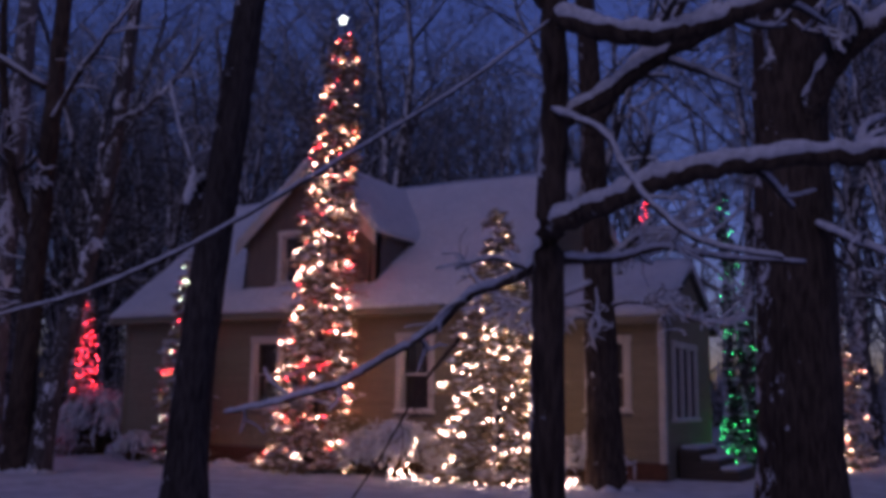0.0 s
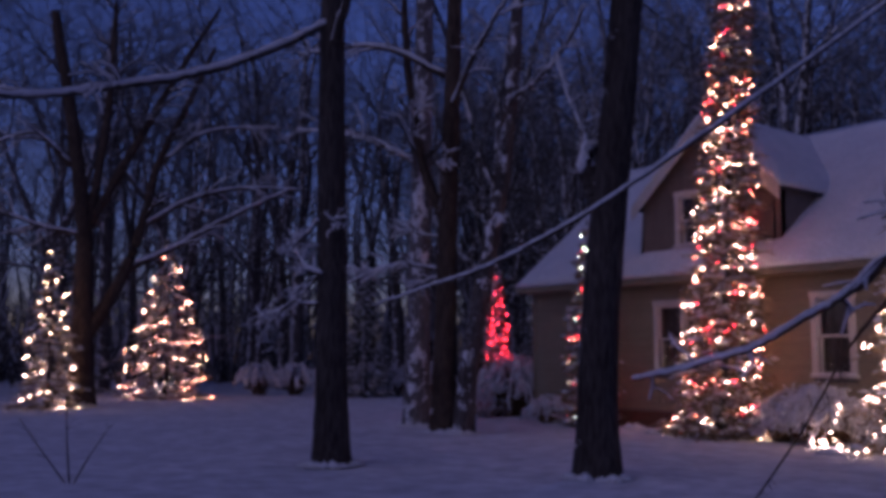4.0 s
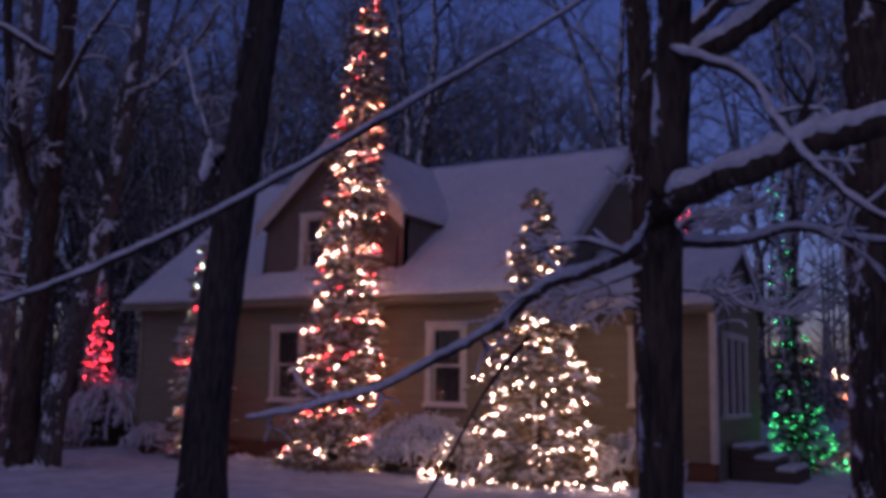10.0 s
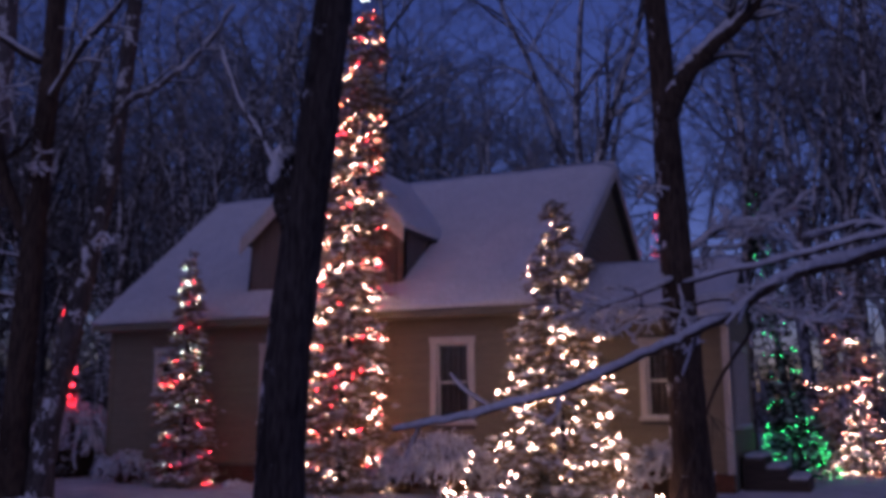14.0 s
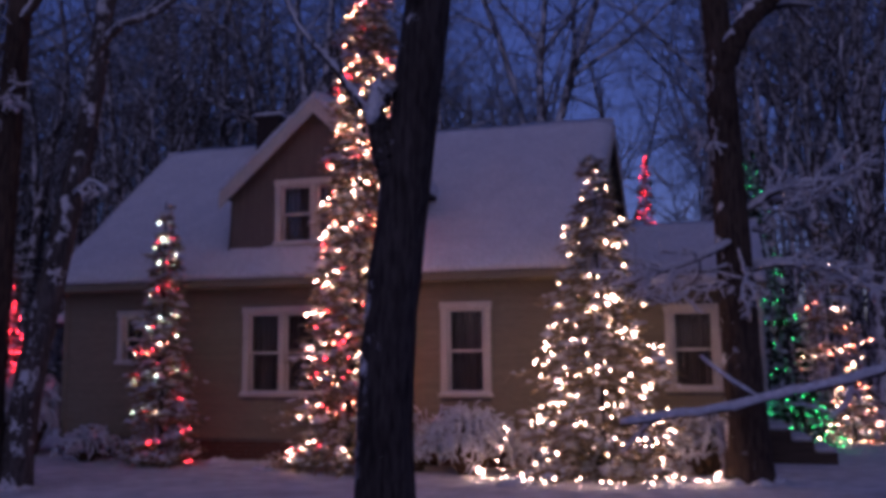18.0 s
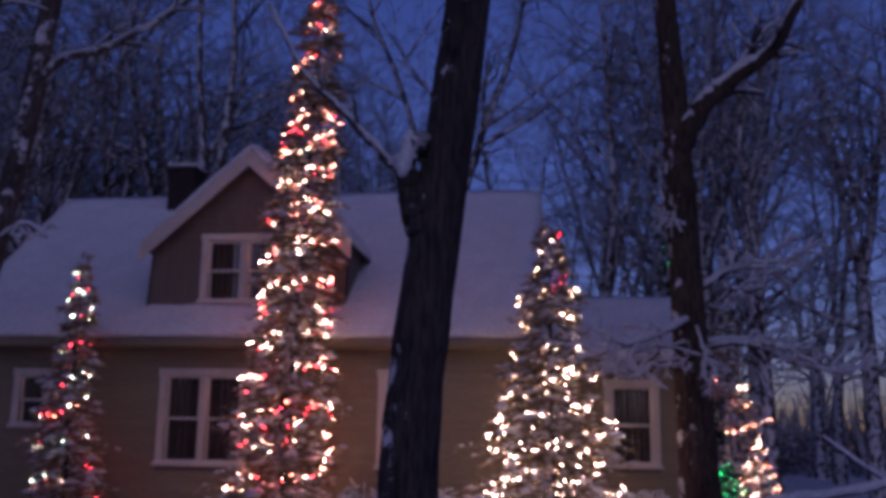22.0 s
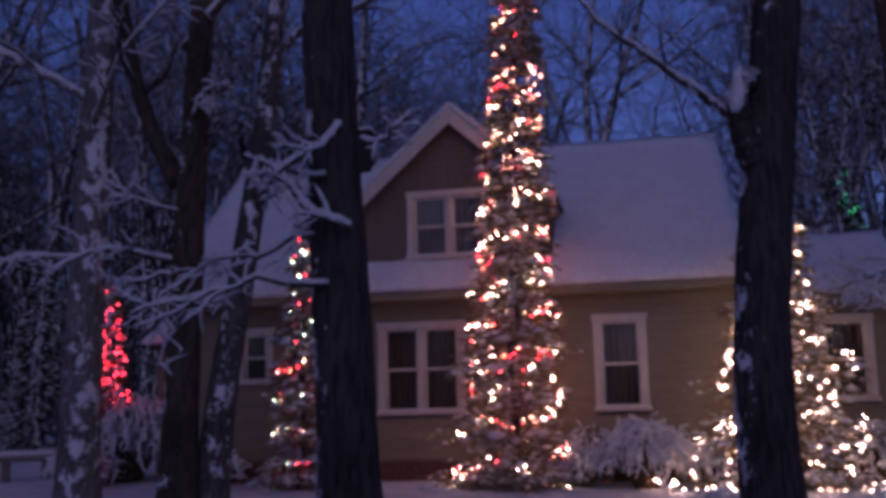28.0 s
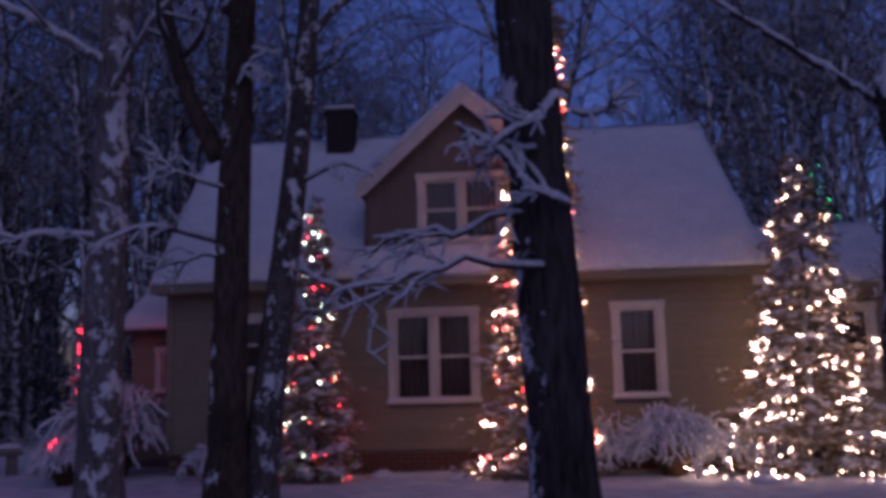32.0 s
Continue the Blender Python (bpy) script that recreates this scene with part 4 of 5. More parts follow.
def spindles(geo, p, d, length, width):
    """Many slim needle sprays at once: places, directions, lengths, widths."""
    d = d / (np.linalg.norm(d, axis=1)[:, None] + 1e-9)
    a = np.cross(d, np.array([0.31, 0.17, 0.93]))
    a /= np.linalg.norm(a, axis=1)[:, None] + 1e-9
    b = np.cross(d, a)
    v = p[:, None, :] + SPIN[None, :, 0:1] * (d * length[:, None])[:, None, :] + SPIN[None, :, 1:2] * (a * width[:, None])[:, None, :] + SPIN[None, :, 2:3] * (b * width[:, None] * 0.5)[:, None, :]
    n = len(p)
    f = (np.arange(n)[:, None, None] * 5 + SPIN_F[None]).reshape(-1, 3) + geo.count
    geo.v.append(v.reshape(-1, 3))
    geo.f.extend(map(tuple, f.tolist()))
    geo.count += n * 5


def conifer(name, at, height, profile, density, label, seed, needle=None, top=None, snow_share=0.85, droop=0.35, group=""):
    """A fir: trunk, needle sprays on drooping boughs, snow clumps. profile(u) is the radius at the height share u."""
    global rng
    rng = np.random.default_rng(seed)
    ob = thing(name, None, (at[0], at[1], 0.0), label, "tree", group)
    dx, dy = ((top[0] - at[0], top[1] - at[1]) if top else (0, 0))
    tg = Geo()
    tube(tg, [(dx * u, dy * u, 0.05 + u * (height - 0.05)) for u in np.linspace(0, 1, 10)], np.linspace(0.03 + 0.012 * height, 0.012, 10), 8)
    put_part("trunk", tg, BARK_WOODS, ob)
    us = np.linspace(0.02, 0.985, 60)
    area = sum(2 * math.pi * profile(u) * height / 60 for u in us)
    n = int(density * area * 0.24)
    wts = np.array([profile(u) for u in us]) + 0.05
    u = rng.choice(us, n, p=wts / wts.sum()) + rng.uniform(-0.009, 0.009, n)
    th = rng.uniform(0, 2 * np.pi, n)
    lob = 1 + 0.12 * np.sin(th * 5 + u * 40) + 0.12 * np.sin(u * 55 + th * 2)
    reach = np.array([profile(float(q)) for q in u]) * lob * rng.uniform(0.6, 1.16, n)
    reach = np.where(rng.random(n) < 0.08, reach * 1.25 + 0.06, reach)
    crown, lying = Geo(), Geo()
    out = np.stack([np.cos(th), np.sin(th), np.zeros(n)], 1)
    side = np.stack([-np.sin(th), np.cos(th), np.zeros(n)], 1)

    def along(q):
        p = out * (reach * q)[:, None]
        p[:, 2] = u * height - reach * droop * q ** 1.6 + 0.1 * reach * q ** 4
        p[:, 0] += dx * u
        p[:, 1] += dy * u
        p[:, 2] = np.where(p[:, 2] < GZ + 0.06, GZ + 0.06 + 0.12 * rng.random(n), p[:, 2])
        return p
    k = 15
    for j in range(k):
        q = 0.42 + 0.6 * ((j + rng.random(n)) / k)
        p = along(q)
        d = out * 0.7 + side * ((-1) ** j * rng.uniform(0.2, 1.1, n))[:, None] + rng.normal(0, 0.32, (n, 3)) + np.array([0, 0, -0.22])
        spindles(crown, p, d, rng.uniform(0.08, 0.2, n) * (1.25 - 0.3 * q), rng.uniform(0.012, 0.028, n))
    # the default needles have the bulbs' warmth in their colour
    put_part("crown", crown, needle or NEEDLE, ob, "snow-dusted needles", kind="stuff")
    for j in range(5):
        q = 0.5 + 0.48 * ((j + rng.random(n)) / 5)
        p = along(q) + side * rng.normal(0, 0.04, n)[:, None]
        for w in p[rng.random(n) < snow_share]:
            clump(lying, w + np.array([0, 0, 0.03]), rng.uniform(0.03, 0.075), 0.55)
    tips = along(rng.uniform(0.7, 1.0, n)) + np.array([0, 0, 0.03])
    for w, rr in zip(tips[rng.random(n) < 0.4 * snow_share], rng.uniform(0.07, 0.13, n)):
        clump(lying, w, rr, 0.6)
    put_part("snow_clumps", lying, SNOW, ob, "snow lying on the boughs", kind="stuff")
    return ob


def bulb_mesh(mat, r):
    bm = bmesh.new()
    bmesh.ops.create_uvsphere(bm, u_segments=7, v_segments=5, radius=r)
    for v in bm.verts:
        v.co.z *= 1.35
    me = bpy.data.meshes.new("bulb")
    bm.to_mesh(me)
    bm.free()
    me.materials.append(mat)
    return me


BULB_SIZES = (0.0052, 0.0075, 0.0102)
BULBS = {k: [bulb_mesh(m, r) for r in BULB_SIZES] for k, m in (("w", WARM), ("p", ROSE), ("r", RED), ("g", GREEN), ("c", COOL))}


def string_lights(points, pattern, label, category="string lights", every=0.14, gap=(0.065, 0.12), skip=0.0):
    """A cable along points with bulbs of the pattern's colours; clustered a little, as hung by hand."""
    pts = np.asarray(points, float)
    ob = thing("string_lights", None, tuple(pts[0]), label, category, "string lights in the garden")
    loc = pts - pts[0]
    g = Geo()
    tube(g, loc, np.full(len(loc), 0.004), 4)
    put_part("cable", g, WIRE, ob)
    seg = np.linalg.norm(np.diff(loc, axis=0), axis=1)
    s = np.concatenate([[0], np.cumsum(seg)])
    d, k, run = 0.03, 0, 4
    while d < s[-1] and k < 290:
        if rng.random() >= skip:
            q = [np.interp(d, s, loc[:, i]) for i in range(3)]
            b = new("bulb", BULBS[pattern[int(rng.integers(len(pattern)))]][int(rng.choice([0, 1, 1, 2]))])
            b.parent = ob
            b.location = (q[0] + rng.normal(0, 0.018), q[1] + rng.normal(0, 0.018), q[2] + rng.normal(0, 0.024))
            b.rotation_euler = (rng.uniform(-1, 1), rng.uniform(-1, 1), 0)
            k += 1
        run -= 1
        if run <= 0:
            d += every * rng.uniform(1.2, 4.2)
            run = int(rng.integers(2, 9))
        d += rng.uniform(*gap)
    return ob


def spiral(at, height, profile, turns, u0=0.04, u1=0.97, top=None, wob=0.05, proud=0.84, phase=0.0, n=420):
    dx, dy = ((top[0] - at[0], top[1] - at[1]) if top else (0, 0))
    pts = []
    for i in range(n):
        u = u0 + (u1 - u0) * (i / (n - 1)) ** 0.9
        th = phase + turns * 2 * math.pi * i / (n - 1)
        r = profile(u) * proud * (1 + 0.1 * math.sin(th * 2.3))
        z = u * height + wob * math.sin(th * 3.1 + 1) + 0.5 * wob * math.sin(th * 7.7) - r * 0.2
        pts.append((at[0] + dx * u + r * math.cos(th), at[1] + dy * u + r * math.sin(th), max(z, GZ + 0.05)))
    return pts


def column(r_low, r_mid, r_top, knee=0.3):
    def f(u):
        if u < knee:
            return r_low + (r_mid - r_low) * (u / knee) ** 0.8
        return r_mid + (r_top - r_mid) * (u - knee) / (1 - knee)
    return f


def cone(r):
    return lambda u: r * (1 - u) ** 0.95 * (0.75 + 0.25 * min(1, u / 0.08)) + 0.03


def SPRUCE(u):
    return column(1.02, 0.62, 0.3, 0.36)(u) * min(1.0, 0.15 + (1 - u) / 0.07)


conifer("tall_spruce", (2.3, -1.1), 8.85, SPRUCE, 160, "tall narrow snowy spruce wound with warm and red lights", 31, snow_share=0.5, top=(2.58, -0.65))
string_lights(spiral((2.3, -1.1), 8.85, SPRUCE, 7, 0.03, 0.42, (2.58, -0.65)), "wwprwpwwr", "warm white and rosy bulbs wound round the lower tall spruce", every=0.16)
string_lights(spiral((2.3, -1.1), 8.85, SPRUCE, 10, 0.4, 0.985, (2.58, -0.65), 0.07, 0.86, 1.0), "wpwrwpprw", "warm and rosy bulbs wound round the upper tall spruce", every=0.15)
string_lights(spiral((2.3, -1.1), 8.85, SPRUCE, 10, 0.03, 0.75, (2.58, -0.65), 0.09, 0.95, 2.0), "wwpwr", "second strand of warm bulbs on the tall spruce", every=0.169)


def WHITE(u):
    return 1.3 * (1 - u) ** 0.68 * (0.85 + 0.15 * math.sin(u * 34)) * (0.8 + 0.2 * min(1, u / 0.08)) + 0.03



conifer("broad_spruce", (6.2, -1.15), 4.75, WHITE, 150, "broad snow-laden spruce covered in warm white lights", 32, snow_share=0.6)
string_lights(spiral((6.2, -1.15), 4.75, WHITE, 10, 0.1, 0.98), "w", "warm white bulbs wound round the broad spruce", every=0.178)
string_lights(spiral((6.2, -1.15), 4.75, WHITE, 6, 0.08, 0.6, None, 0.12, 0.95, 1.0), "w", "second strand of warm white bulbs on the broad spruce", every=0.208)
string_lights([(6.2 + 1.75 * math.cos(a) * (1 + 0.08 * math.sin(a * 7)), -1.3 + 1.2 * math.sin(a), GZ + 0.1 + 0.03 * math.sin(a * 11)) for a in np.linspace(-3.3, 0.3, 120)],
              "w", "warm white bulbs lying on the snow round the broad spruce", every=0.0372)
string_lights([(4.98 - 0.12 * u + 0.03 * math.sin(u * 9), -1.75 - 0.05 * u, 0.92 - 0.72 * u) for u in np.linspace(0, 1, 20)], "w", "warm white bulbs hanging down the edge of the broad spruce", every=0.032)
SLIM = column(0.58, 0.5, 0.08, 0.35)
conifer("slim_spruce", (-1.0, -0.95), 4.5, SLIM, 150, "slim snowy spruce with red, green and white lights", 33)
string_lights(spiral((-1.0, -0.95), 4.5, SLIM, 9, 0.04, 0.97), "rrcrcrpcrwrc", "red, white and green bulbs wound round the slim spruce", every=0.119, gap=(0.09, 0.18))
REDFIR = column(0.5, 0.36, 0.06, 0.3)
conifer("red_lit_fir", (-4.85, -0.05), 3.75, REDFIR, 120, "narrow snowy fir hung with red lights", 34)
string_lights(spiral((-4.85, -0.05), 3.75, REDFIR, 5, 0.42, 0.97), "r", "red bulbs wound round the upper half of the narrow fir", every=0.0422)
string_lights(spiral((-4.85, -0.05), 3.75, REDFIR, 6, 0.4, 0.9, None, 0.06, 1.0, 2.5), "r", "second strand of red bulbs on the narrow fir", every=0.05)
BEHIND = cone(0.75)
conifer("fir_behind_wing", (6.3, 7.2), 6.65, BEHIND, 60, "fir behind the side wing with red lights near its top", 35, needle=NEEDLE_DARK)
string_lights(spiral((6.3, 7.2), 6.65, BEHIND, 6, 0.62, 0.98), "r", "red bulbs on the fir behind the wing", every=0.0496, gap=(0.09, 0.18))
GREENFIR = column(0.75, 0.42, 0.06, 0.25)
conifer("green_lit_fir", (9.3, 4.3), 6.5, GREENFIR, 70, "tall dark fir hung with green lights", 36, needle=NEEDLE_DARK, top=(8.5, 5.6), snow_share=0.25)
string_lights(spiral((9.3, 4.3), 6.5, GREENFIR, 13, 0.12, 0.98, (8.5, 5.6)), "g", "green bulbs wound round the dark fir", every=0.178, gap=(0.13, 0.26))
string_lights(spiral((9.3, 4.3), 6.5, GREENFIR, 6, 0.04, 0.2, (8.5, 5.6), 0.06, 1.02), "g", "dense green bulbs round the foot of the dark fir", every=0.119, gap=(0.13, 0.26))
PEACH = cone(1.2)
conifer("rosy_fir", (10.2, 8.8), 5.2, PEACH, 60, "snowy fir with rosy white lights", 37)
string_lights(spiral((10.2, 8.8), 5.2, PEACH, 5, 0.25, 0.9), "wppw", "rosy white bulbs wound round a fir", every=0.5, gap=(0.13, 0.26))
string_lights([(10.2 + 1.0 * math.cos(a), 8.8 + 1.0 * math.sin(a), 2.1 - 0.16 * math.sin((a - 3.4) * 2.0)) for a in np.linspace(3.4, 6.0, 30)], "wpw", "rosy garland hung across a fir", every=0.05)
string_lights([(10.3 + 0.08 * math.cos(a), 7.4 + 0.08 * math.sin(a), 2.9 + 0.01 * a) for a in np.linspace(0, 9, 24)], "w", "bright knot of bulbs near the rosy fir", every=0.04)
LOW = cone(0.85)
conifer("low_fir", (10.4, 6.5), 1.9, LOW, 80, "low snowy fir with rosy lights", 38)
string_lights(spiral((10.4, 6.5), 1.9, LOW, 7, 0.05, 0.95), "wpw", "rosy bulbs on the low fir", every=0.08)


def FARFIR(u):
    return 1.62 * (1 - u ** 1.35) + 0.04


conifer("far_fir", (-18.4, -3.1), 5.7, FARFIR, 45, "broad fir with warm and rosy lights beyond the lawn", 39)
string_lights(spiral((-18.4, -3.1), 5.7, FARFIR, 9, 0.06, 0.98, proud=0.97), "wwp", "warm and rosy bulbs wound round the broad far fir", every=0.216)
string_lights(spiral((-18.4, -3.1), 5.7, FARFIR, 7, 0.05, 0.85, None, 0.1, 0.97, 2.0), "wp", "second strand of bulbs on the broad far fir", every=0.6)
FARCOL = column(1.0, 0.75, 0.1, 0.3)
conifer("far_column_fir", (-13.85, -8.15), 4.5, FARCOL, 60, "columnar fir with warm white lights beyond the lawn", 40)
string_lights(spiral((-13.85, -8.15), 4.6, FARCOL, 9, 0.04, 0.97), "w", "warm white bulbs wound round the columnar far fir", every=0.169)

# star on the tall spruce
bm = bmesh.new()
ring = []
for i in range(10):
    r = 0.13 if i % 2 == 0 else 0.055
    a = math.pi / 2 + i * math.pi / 5
    ring.append(bm.verts.new((r * math.cos(a), 0, r * math.sin(a))))
front, back = bm.verts.new((0, -0.04, 0)), bm.verts.new((0, 0.04, 0))
for i in range(10):
    bm.faces.new((ring[i], ring[(i + 1) % 10], front))
    bm.faces.new((ring[(i + 1) % 10], ring[i], back))
star_me = bpy.data.meshes.new("star")
bm.to_mesh(star_me)
bm.free()
star_me.materials.append(STAR)
star = thing("star_topper", star_me, (2.52, -0.68, 9.02), "glowing white star on top of the tall spruce", "star")


# ---- snow-laden shrubs ----
def shrub(at, r, h, twigs, label, seed, twig_mat=None, snow=0.05):
    global rng
    rng = np.random.default_rng(seed)
    ob = thing("snowy_shrub", None, (at[0], at[1], GZ), label, "shrub", "shrubs along the house")
    wood, lying = Geo(), Geo()
    for k in range(twigs):
        a = rng.uniform(0, 6.28)
        rr = r * math.sqrt(rng.uniform(0.05, 1))
        top = h * rng.uniform(0.7, 1.05) * (1 - 0.35 * (rr / r) ** 2)
        ca, sa = math.cos(a), math.sin(a)
        b = np.array([rr * ca * 0.2, rr * sa * 0.2, -0.04])
        m = np.array([rr * ca * 0.7, rr * sa * 0.7, top]) + rng.normal(0, 0.04, 3)
        e = np.array([rr * ca * 1.15, rr * sa * 1.15, top * rng.uniform(0.35, 0.85)]) + rng.normal(0, 0.04, 3)
        p = curve_pts([b, m, e], 7)
        tube(wood, p, np.linspace(0.012, 0.004, 7), 4)
        snow_on(lying, p[2:], np.linspace(0.008, 0.004, 5), snow * rng.uniform(0.6, 1.6), 5)
        for j in range(3):
            q = p[rng.integers(3, 7)]
            e2 = q + rng.normal(0, 0.09, 3) + np.array([0, 0, -0.04])
            pp = curve_pts([q, (q + e2) / 2 + np.array([0, 0, 0.03]), e2], 4)
            tube(wood, pp, np.linspace(0.005, 0.003, 4), 3)
            snow_on(lying, pp, np.full(4, 0.004), snow, 4)
    put_part("twig_growth", wood, twig_mat or SHRUB_TWIG, ob, kind="stuff")
    put_part("snow_cover", lying, SNOW, ob, "snow on every twig", kind="stuff")
    return ob


shrub((4.25, -0.95), 0.75, 0.95, 190, "rounded shrub bowed down by snow beside the broad spruce", 51, snow=0.034)
shrub((3.35, -0.75), 0.55, 0.75, 110, "snow-covered shrub under the single window", 52, snow=0.03)
shrub((5.3, -0.7), 0.6, 0.6, 80, "low snowy shrub behind the broad spruce", 54)
shrub((-4.6, 0.2), 1.0, 1.5, 170, "large snowy shrub glowing pink beside the red-lit fir", 55)
shrub((-2.6, -0.6), 0.5, 0.5, 60, "low snowy shrub at the house corner", 56)
shrub((-4.75, -1.1), 0.5, 0.75, 90, "snowy shrub with a few red bulbs", 57)
shrub((7.6, -0.5), 0.6, 0.8, 70, "snowy shrub before the side wing", 58)
string_lights([(-4.75 + 0.3 * math.cos(a), -1.15 + 0.3 * math.sin(a), 0.5 + 0.07 * a) for a in np.linspace(0, 5.5, 30)], "r", "red bulbs in a low shrub", every=0.09)

# snow mounds along the wall
for k, (mx, my, mr) in enumerate([(-1.7, -0.7, 0.3), (0.1, -0.75, 0.25), (5.2, -2.3, 0.25), (7.2, -2.2, 0.2), (1.2, -1.5, 0.2)]):
    g = Geo()
    for j in range(10):
        clump(g, (rng.normal(0, mr * 0.4), rng.normal(0, mr * 0.3), rng.uniform(0, 0.05)), mr * rng.uniform(0.6, 1.0), 0.55)
    thing("snow_mound", g.mesh("snow_mound", SNOW), (mx, my, GZ - 0.02), "small mound of snow near the house wall", "snow mound", "snow mounds", "stuff")

# steps beside the wing
steps = thing("porch_steps", None, (9.2, 2.2, 0), "dark wooden steps capped with snow beside the wing", "steps")
for k in range(3):
    z1 = 0.16 + 0.17 * (3 - k)
    x0 = -0.68 + 0.34 * k
    put_part("step", bevel_box(x0, x0 + 0.36, -0.7, 0.7, 0.0, z1, DECK, "step", 0.01), None, steps)
    put_part("snow_on_step", bevel_box(x0 + 0.02, x0 + 0.34, -0.68, 0.68, z1 + 0.001, z1 + 0.08, SNOW, "snow_on_step", 0.035), None, steps)


# ---- the woods ----
def fork(wood, snow, start, way, length, radius, level, r):
    """A limb that bends and forks: draws itself, then its side branches, down to twigs."""
    n = (7, 6, 4, 3)[level]
    step = length / (n - 1)
    pts, d = [np.array(start)], way / np.linalg.norm(way)
    for i in range(n - 1):
        d = d + r.normal(0, (0.1, 0.17, 0.22, 0.22)[level], 3) + np.array([0, 0, (0.1, 0.05, -0.02, -0.04)[level]])
        d /= np.linalg.norm(d)
        pts.append(pts[-1] + d * step)
    pts = np.array(pts)
    radii = radius * np.linspace(1, (0.4, 0.35, 0.4, 0.5)[level], n)
    tube(wood, pts, radii, (6, 5, 4, 3)[level], cap=False)
    if level < 2:
        tube(snow, pts + np.array([0, 0, 1]) * (radii * 0.62)[:, None], radii * 0.55, 4, cap=False)
    if level < 3:
        for j in range((6, 6, 4)[level]):
            q = r.uniform(0.22, 1.0) if j else 1.0
            i = min(n - 2, int(q * (n - 1)))
            at = pts[i] + (pts[i + 1] - pts[i]) * (q * (n - 1) - i)
            t = pts[i + 1] - pts[i]
            t /= np.linalg.norm(t)
            s = np.cross(t, r.normal(0, 1, 3))
            s /= np.linalg.norm(s)
            w = t * r.uniform(0.4, 1.0) + s * r.uniform(0.5, 1.0)
            fork(wood, snow, at, w, length * r.uniform(0.36, 0.62), max(0.011, radii[i] * r.uniform(0.42, 0.68)), level + 1, r)


def woods_tree(seed, height, split, leaders):
    r = np.random.default_rng(seed)
    ob = thing("woods_tree", None, (0, 0, -200), "tall bare forked forest tree dusted with snow", "tree", "trees of the woods")
    tg, wood, lying = Geo(), Geo(), Geo()
    lx, ly = r.normal(0, 0.3, 2)
    h = height * split
    line = [(0, 0, -0.1), (lx * 0.3, ly * 0.3, h * 0.5), (lx, ly, h)]
    r0 = height * 0.0165
    p, rad = trunk_line(tg, line, r0, r0 * 0.72, 14, 9, 0.3)
    put_part("trunk", tg, BARK_WOODS, ob)
    a = r.uniform(0, 6.28)
    for k in range(leaders):
        lean = r.uniform(0.12, 0.5)
        way = np.array([math.cos(a) * lean, math.sin(a) * lean, 1.0])
        fork(wood, lying, p[-1] - np.array([0, 0, 0.05]), way, (height - h) * r.uniform(0.75, 1.0), rad[-1] * (0.8 if k == 0 else 0.62), 0, r)
        a += 6.28 / leaders + r.normal(0, 0.4)
    for k in range(3):
        i = int(r.uniform(0.5, 0.95) * 13)
        a += 2.1
        fork(wood, lying, p[i], np.array([math.cos(a), math.sin(a), r.uniform(0.2, 0.9)]), height * r.uniform(0.16, 0.26), rad[i] * 0.38, 1, r)
    put_part("crown", wood, BARK_WOODS, ob, "bare crown of limbs and twigs", kind="stuff")
    put_part("snow_cover", lying, SNOW, ob, "snow along the limbs", kind="stuff")
    return ob


kinds = [woods_tree(70 + i, h, k, l) for i, (h, k, l) in enumerate([(15, 0.34, 3), (17, 0.42, 3), (13, 0.3, 3), (18, 0.4, 2), (12, 0.25, 3)])]
place = np.random.default_rng(99)
# the first of these close the view beyond the side wing
spots = [(11.9, 12.4), (10.6, 13.6), (12.2, 18.6), (12.6, 24.4), (9.6, 16.0), (11.3, 14.8), (12.4, 16.6), (10.4, 19.6), (13.4, 21.4), (11.8, 22.6), (8.8, 21.5), (15.6, 15.8), (17.0, 9.2), (21.2, 14.4), (9.6, 11.8), (7.4, 13.4), (3.2, 12.4), (-0.6, 13.2), (-4.8, 12.2), (-7.6, 9.2)]
for k in range(900):
    x, y = place.uniform(-44, 42), 11.5 + 34 * place.random() ** 1.4 if place.random() < 0.65 else place.uniform(-16, 46)
    if -8 < x < 13 and y < 11.5:
        continue
    if x >= 13 and y < 4 + (x - 13) * 0.2:
        continue
    if x > 14 and y < 30 and place.random() < 0.25:
        continue
    if x <= -8 and y < 6 and (x > -20 or y < -13):
        continue
    if abs(x - 11.2) < 2.0 and 5.5 < y < 11:
        continue
    if any((x - a) ** 2 + (y - b) ** 2 < 1.9 ** 2 for a, b in spots):
        continue
    if -3 < x < 9 + 0.2 * y and y > 15 and place.random() < 0.6:
        continue
    if x > 12.5 + max(0, y - 10) * 0.1 and y < 42 and place.random() < 0.85:    # a clearing beyond the garden
        continue
    spots.append((x, y))
    if len(spots) >= 104:
        break
for k in range(400):
    x, y = place.uniform(-30, -8.5), place.uniform(3, 26)
    if x > -21 and y < 7.5:
        continue
    if all((x - a) ** 2 + (y - b) ** 2 > 1.7 ** 2 for a, b in spots):
        spots.append((x, y))
    if len(spots) >= 136:
        break
for k in range(400):
    x, y = place.uniform(-40, -22.5), place.uniform(-16, 8)
    if all((x - a) ** 2 + (y - b) ** 2 > 1.8 ** 2 for a, b in spots + [(-24, -4.5)]):
        spots.append((x, y))
    if len(spots) >= 150:
        break
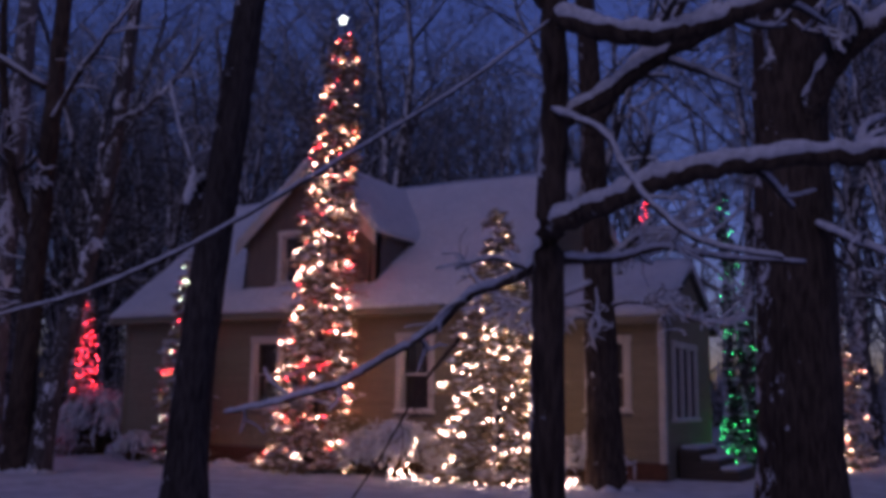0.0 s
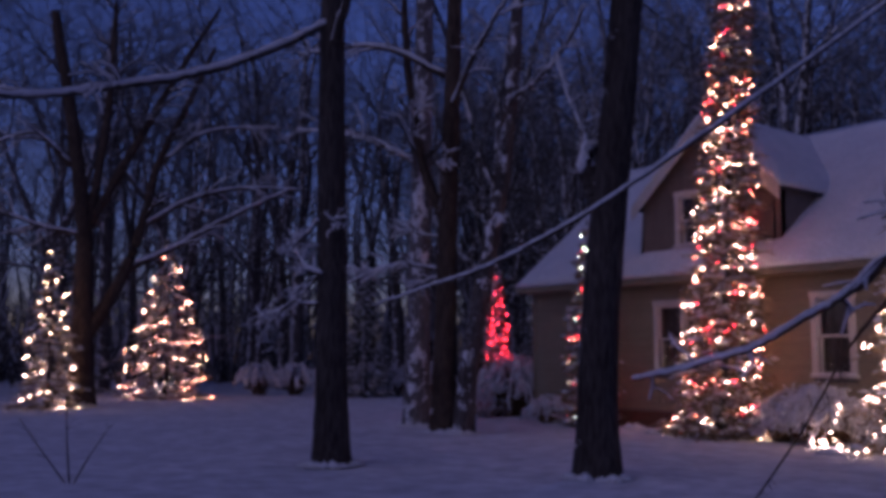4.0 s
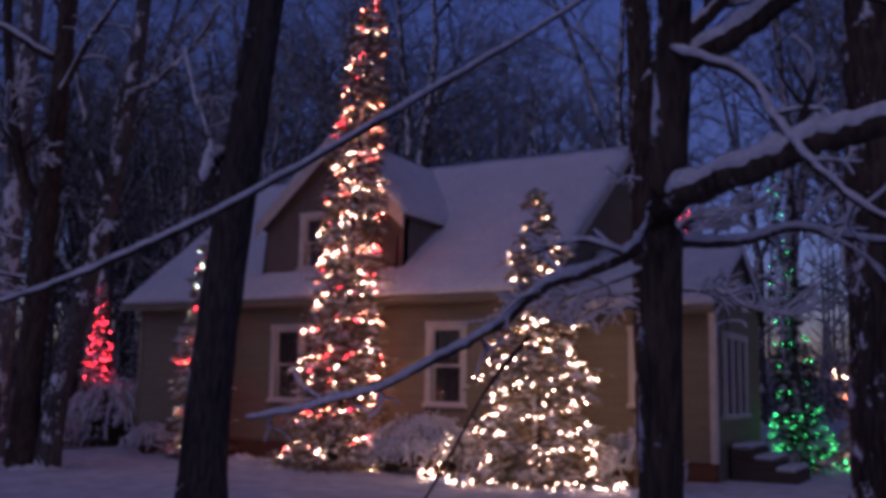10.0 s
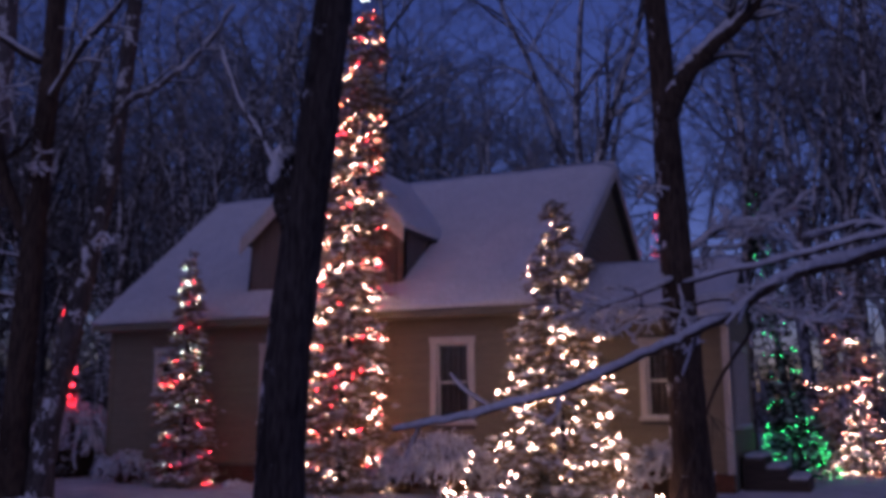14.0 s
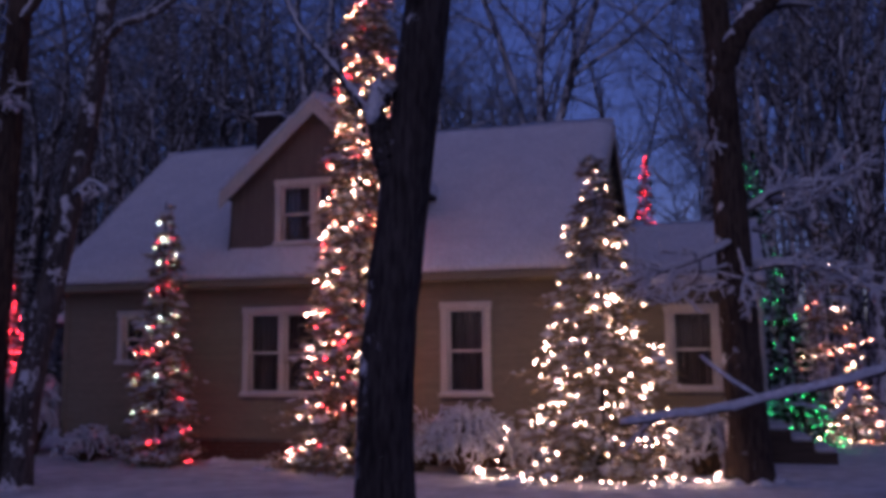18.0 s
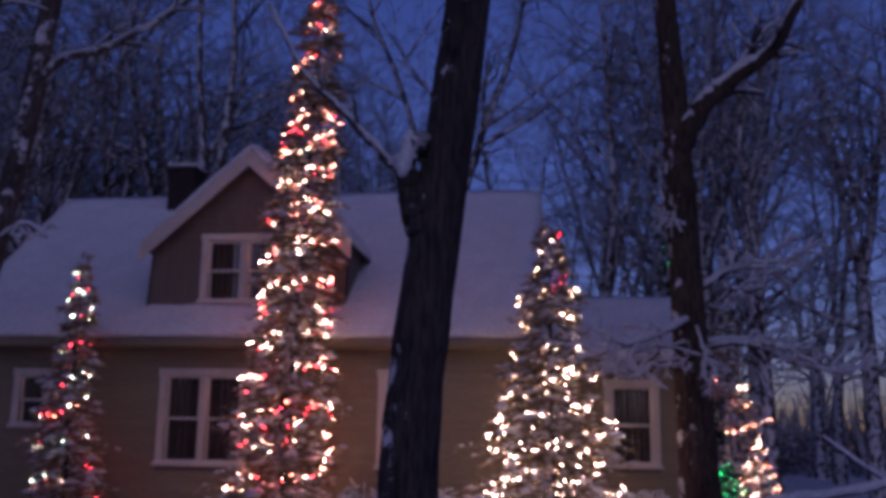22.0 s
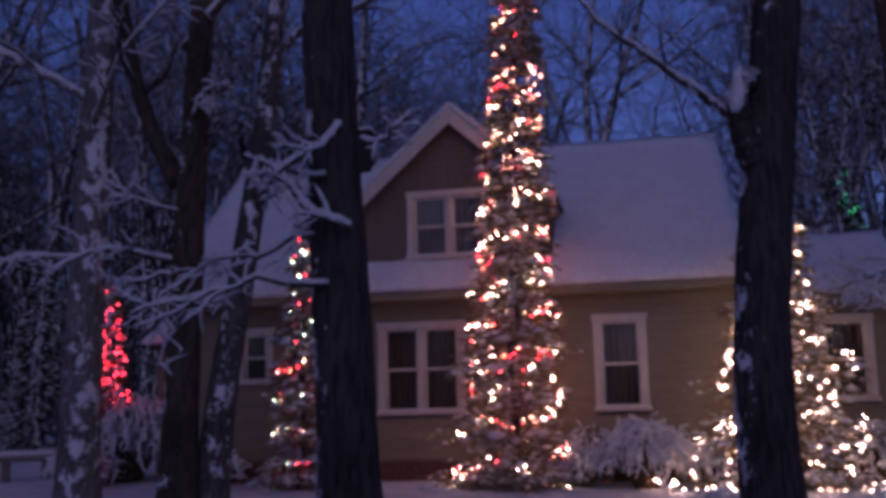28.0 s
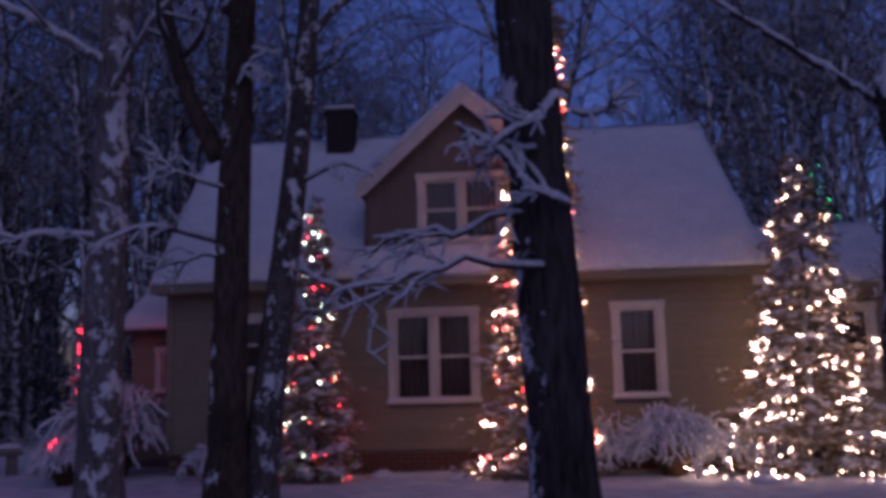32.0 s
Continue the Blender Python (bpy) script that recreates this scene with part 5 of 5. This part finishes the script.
for i, (x, y) in enumerate(spots):
    m = Matrix.LocRotScale((x, y, GZ - 0.1), Euler((0, 0, place.uniform(0, 6.28))), None)
    t = kinds[i] if i < len(kinds) else copy_thing(kinds[i % len(kinds)], m)
    t.matrix_basis = m
    s = place.uniform(0.85, 1.2)
    t.scale = (s, s, s)

# ---- far woods: slim stems and brush closing the view all round ----
# the southern arc is unseen, added to darken the sky reflected in the panes
far = np.random.default_rng(123)
g, sn = Geo(), Geo()
for k in range(620):
    a = far.uniform(-1.57, 4.71)
    d = far.uniform(46, 85)
    x, y = 2 + d * math.cos(a), 2 + d * math.sin(a)
    h = far.uniform(13, 23)
    if -8 < x < 40 and y > 0:
        if far.random() < (0.55 if x < 22 else 0.8):
            continue
        h *= 0.75
    lx, ly = far.normal(0, 0.6, 2)
    r = h * 0.011
    tube(g, [(x, y, -0.5), (x + lx * 0.4, y + ly * 0.4, h * 0.5), (x + lx, y + ly, h)], [r * 1.2, r * 0.8, 0.03], 5, cap=False)
    for j in range(14):
        u = far.uniform(0.15, 0.95)
        b = far.uniform(0, 6.283)
        ln = h * 0.28 * far.uniform(0.5, 1.1) * (1.15 - 0.6 * u)
        q = np.array([x + lx * u, y + ly * u, h * u])
        e = q + np.array([math.cos(b), math.sin(b), far.uniform(0.4, 1.4)]) * ln * 0.7
        tube(g, [q, (q + e) / 2 + np.array([0, 0, -0.1]), e], [r * 0.4, r * 0.28, 0.02], 3, cap=False)
        if j < 6:
            tube(sn, [q + (e - q) * 0.2 + np.array([0, 0, 0.07]), e + np.array([0, 0, 0.04])], [0.06, 0.04], 4, cap=False)
for k in range(4600):
    a = far.uniform(-1.57, 4.71)
    d = far.uniform(40, 70)
    q = np.array([2 + d * math.cos(a), 2 + d * math.sin(a), 0.0])
    for j in range(4):
        e = q + np.array([far.normal(0, 1.4), far.normal(0, 1.4), far.uniform(1.6, 4.6 if -8 < q[0] < 26 else 6.0)])
        tube(g, [q, (q + e) / 2 + far.normal(0, 0.2, 3), e], [0.06, 0.05, 0.02], 3, cap=False)
        if j == 0:
            clump_at = (q + e) / 2
            tube(sn, [clump_at, e], [0.07, 0.05], 4, cap=False)
far_woods = thing("far_woods", g.mesh("far_woods", BARK_WOODS), label="far belt of bare woods and brush at dusk, with an added unseen south side", category="woods", kind="stuff")
thing("far_woods_snow", sn.mesh("far_woods_snow", SNOW), label="snow caught in the far woods", category="snow", kind="stuff")


# ---- small things of the garden ----
def sapling(stems, label, seed, kids=3):
    """A bare young shoot standing in the snow; stems are lists of points with a foot radius."""
    global rng
    rng = np.random.default_rng(seed)
    base = np.array(stems[0][0][0], float)
    ob = thing("bare_sapling", None, tuple(base), label, "sapling")
    for pts, r in stems:
        t = Tree()
        t.limb_at(np.array(pts, float) - base, r, r * 0.4, 0.0, 14, 6, kids, 1.0, 1, 0.25)
        g = t.twig if t.twig.count else t.limb
        if t.limb.count and t.twig.count:
            g.add(np.concatenate(t.limb.v), t.limb.f)
        put_part("stem", g, TWIG, ob)
    return ob


sapling([([(7.698, -14.479, 0.050), (7.688, -14.509, 0.713), (7.668, -14.539, 1.590), (7.648, -14.575, 1.646), (7.637, -14.575, 1.709), (7.607, -14.547, 1.796), (7.585, -14.530, 1.863)], 0.0045),
         ([(7.638, -14.579, 1.694), (7.617, -14.568, 1.713), (7.599, -14.551, 1.727)], 0.0026), ([(7.642, -14.582, 1.666), (7.629, -14.590, 1.655), (7.614, -14.585, 1.620)], 0.0026)],
        "thin dark bare sapling standing alone in the snow", 64, 0)
sapling([([(2.3, -12.35, 0.1), (2.28, -12.4, 0.6), (2.35, -12.45, 1.1)], 0.012), ([(2.3, -12.35, 0.1), (2.5, -12.2, 0.5), (2.8, -12.1, 0.8)], 0.01),
         ([(2.3, -12.35, 0.1), (2.1, -12.6, 0.5), (1.9, -12.8, 0.85)], 0.01)], "bare sapling poking out of the snow", 61)
bench = thing("garden_bench", None, (-7.0, 0.75, 0), "low stone garden bench capped with snow", "bench")
put_part("seat", bevel_box(-0.5, 0.5, -0.2, 0.2, 0.5, 0.58, MORTAR, "seat", 0.015), None, bench)
for lx in (-0.42, 0.26):
    put_part("leg", bevel_box(lx, lx + 0.16, -0.15, 0.15, 0.0, 0.5, MORTAR, "leg", 0.012), None, bench)
put_part("snow_on_seat", bevel_box(-0.48, 0.48, -0.18, 0.18, 0.58, 0.7, SNOW, "snow_on_seat", 0.05), None, bench)
bench.rotation_euler = (0, 0, radians(35))

conifer("snowy_fir", (-17.0, 4.0), 5.2, cone(1.5), 60, "snow-laden fir without lights at the edge of the woods", 41, needle=NEEDLE_DARK, snow_share=0.95)
conifer("snowy_fir", (-12.8, 9.5), 6.5, cone(1.8), 40, "snow-laden fir without lights at the edge of the woods", 42, needle=NEEDLE_DARK, snow_share=0.9)
conifer("snowy_fir", (-24, -4.5), 6.0, cone(1.8), 40, "snow-laden fir without lights beyond the lit firs", 43, needle=NEEDLE_DARK, snow_share=0.9)
for k in range(6):
    shrub((-20.5 + k * 0.75, 1.5 + k * 1.1), 0.95, 1.25, 70, "length of snow-capped hedge at the edge of the lawn", 80 + k, snow=0.07)
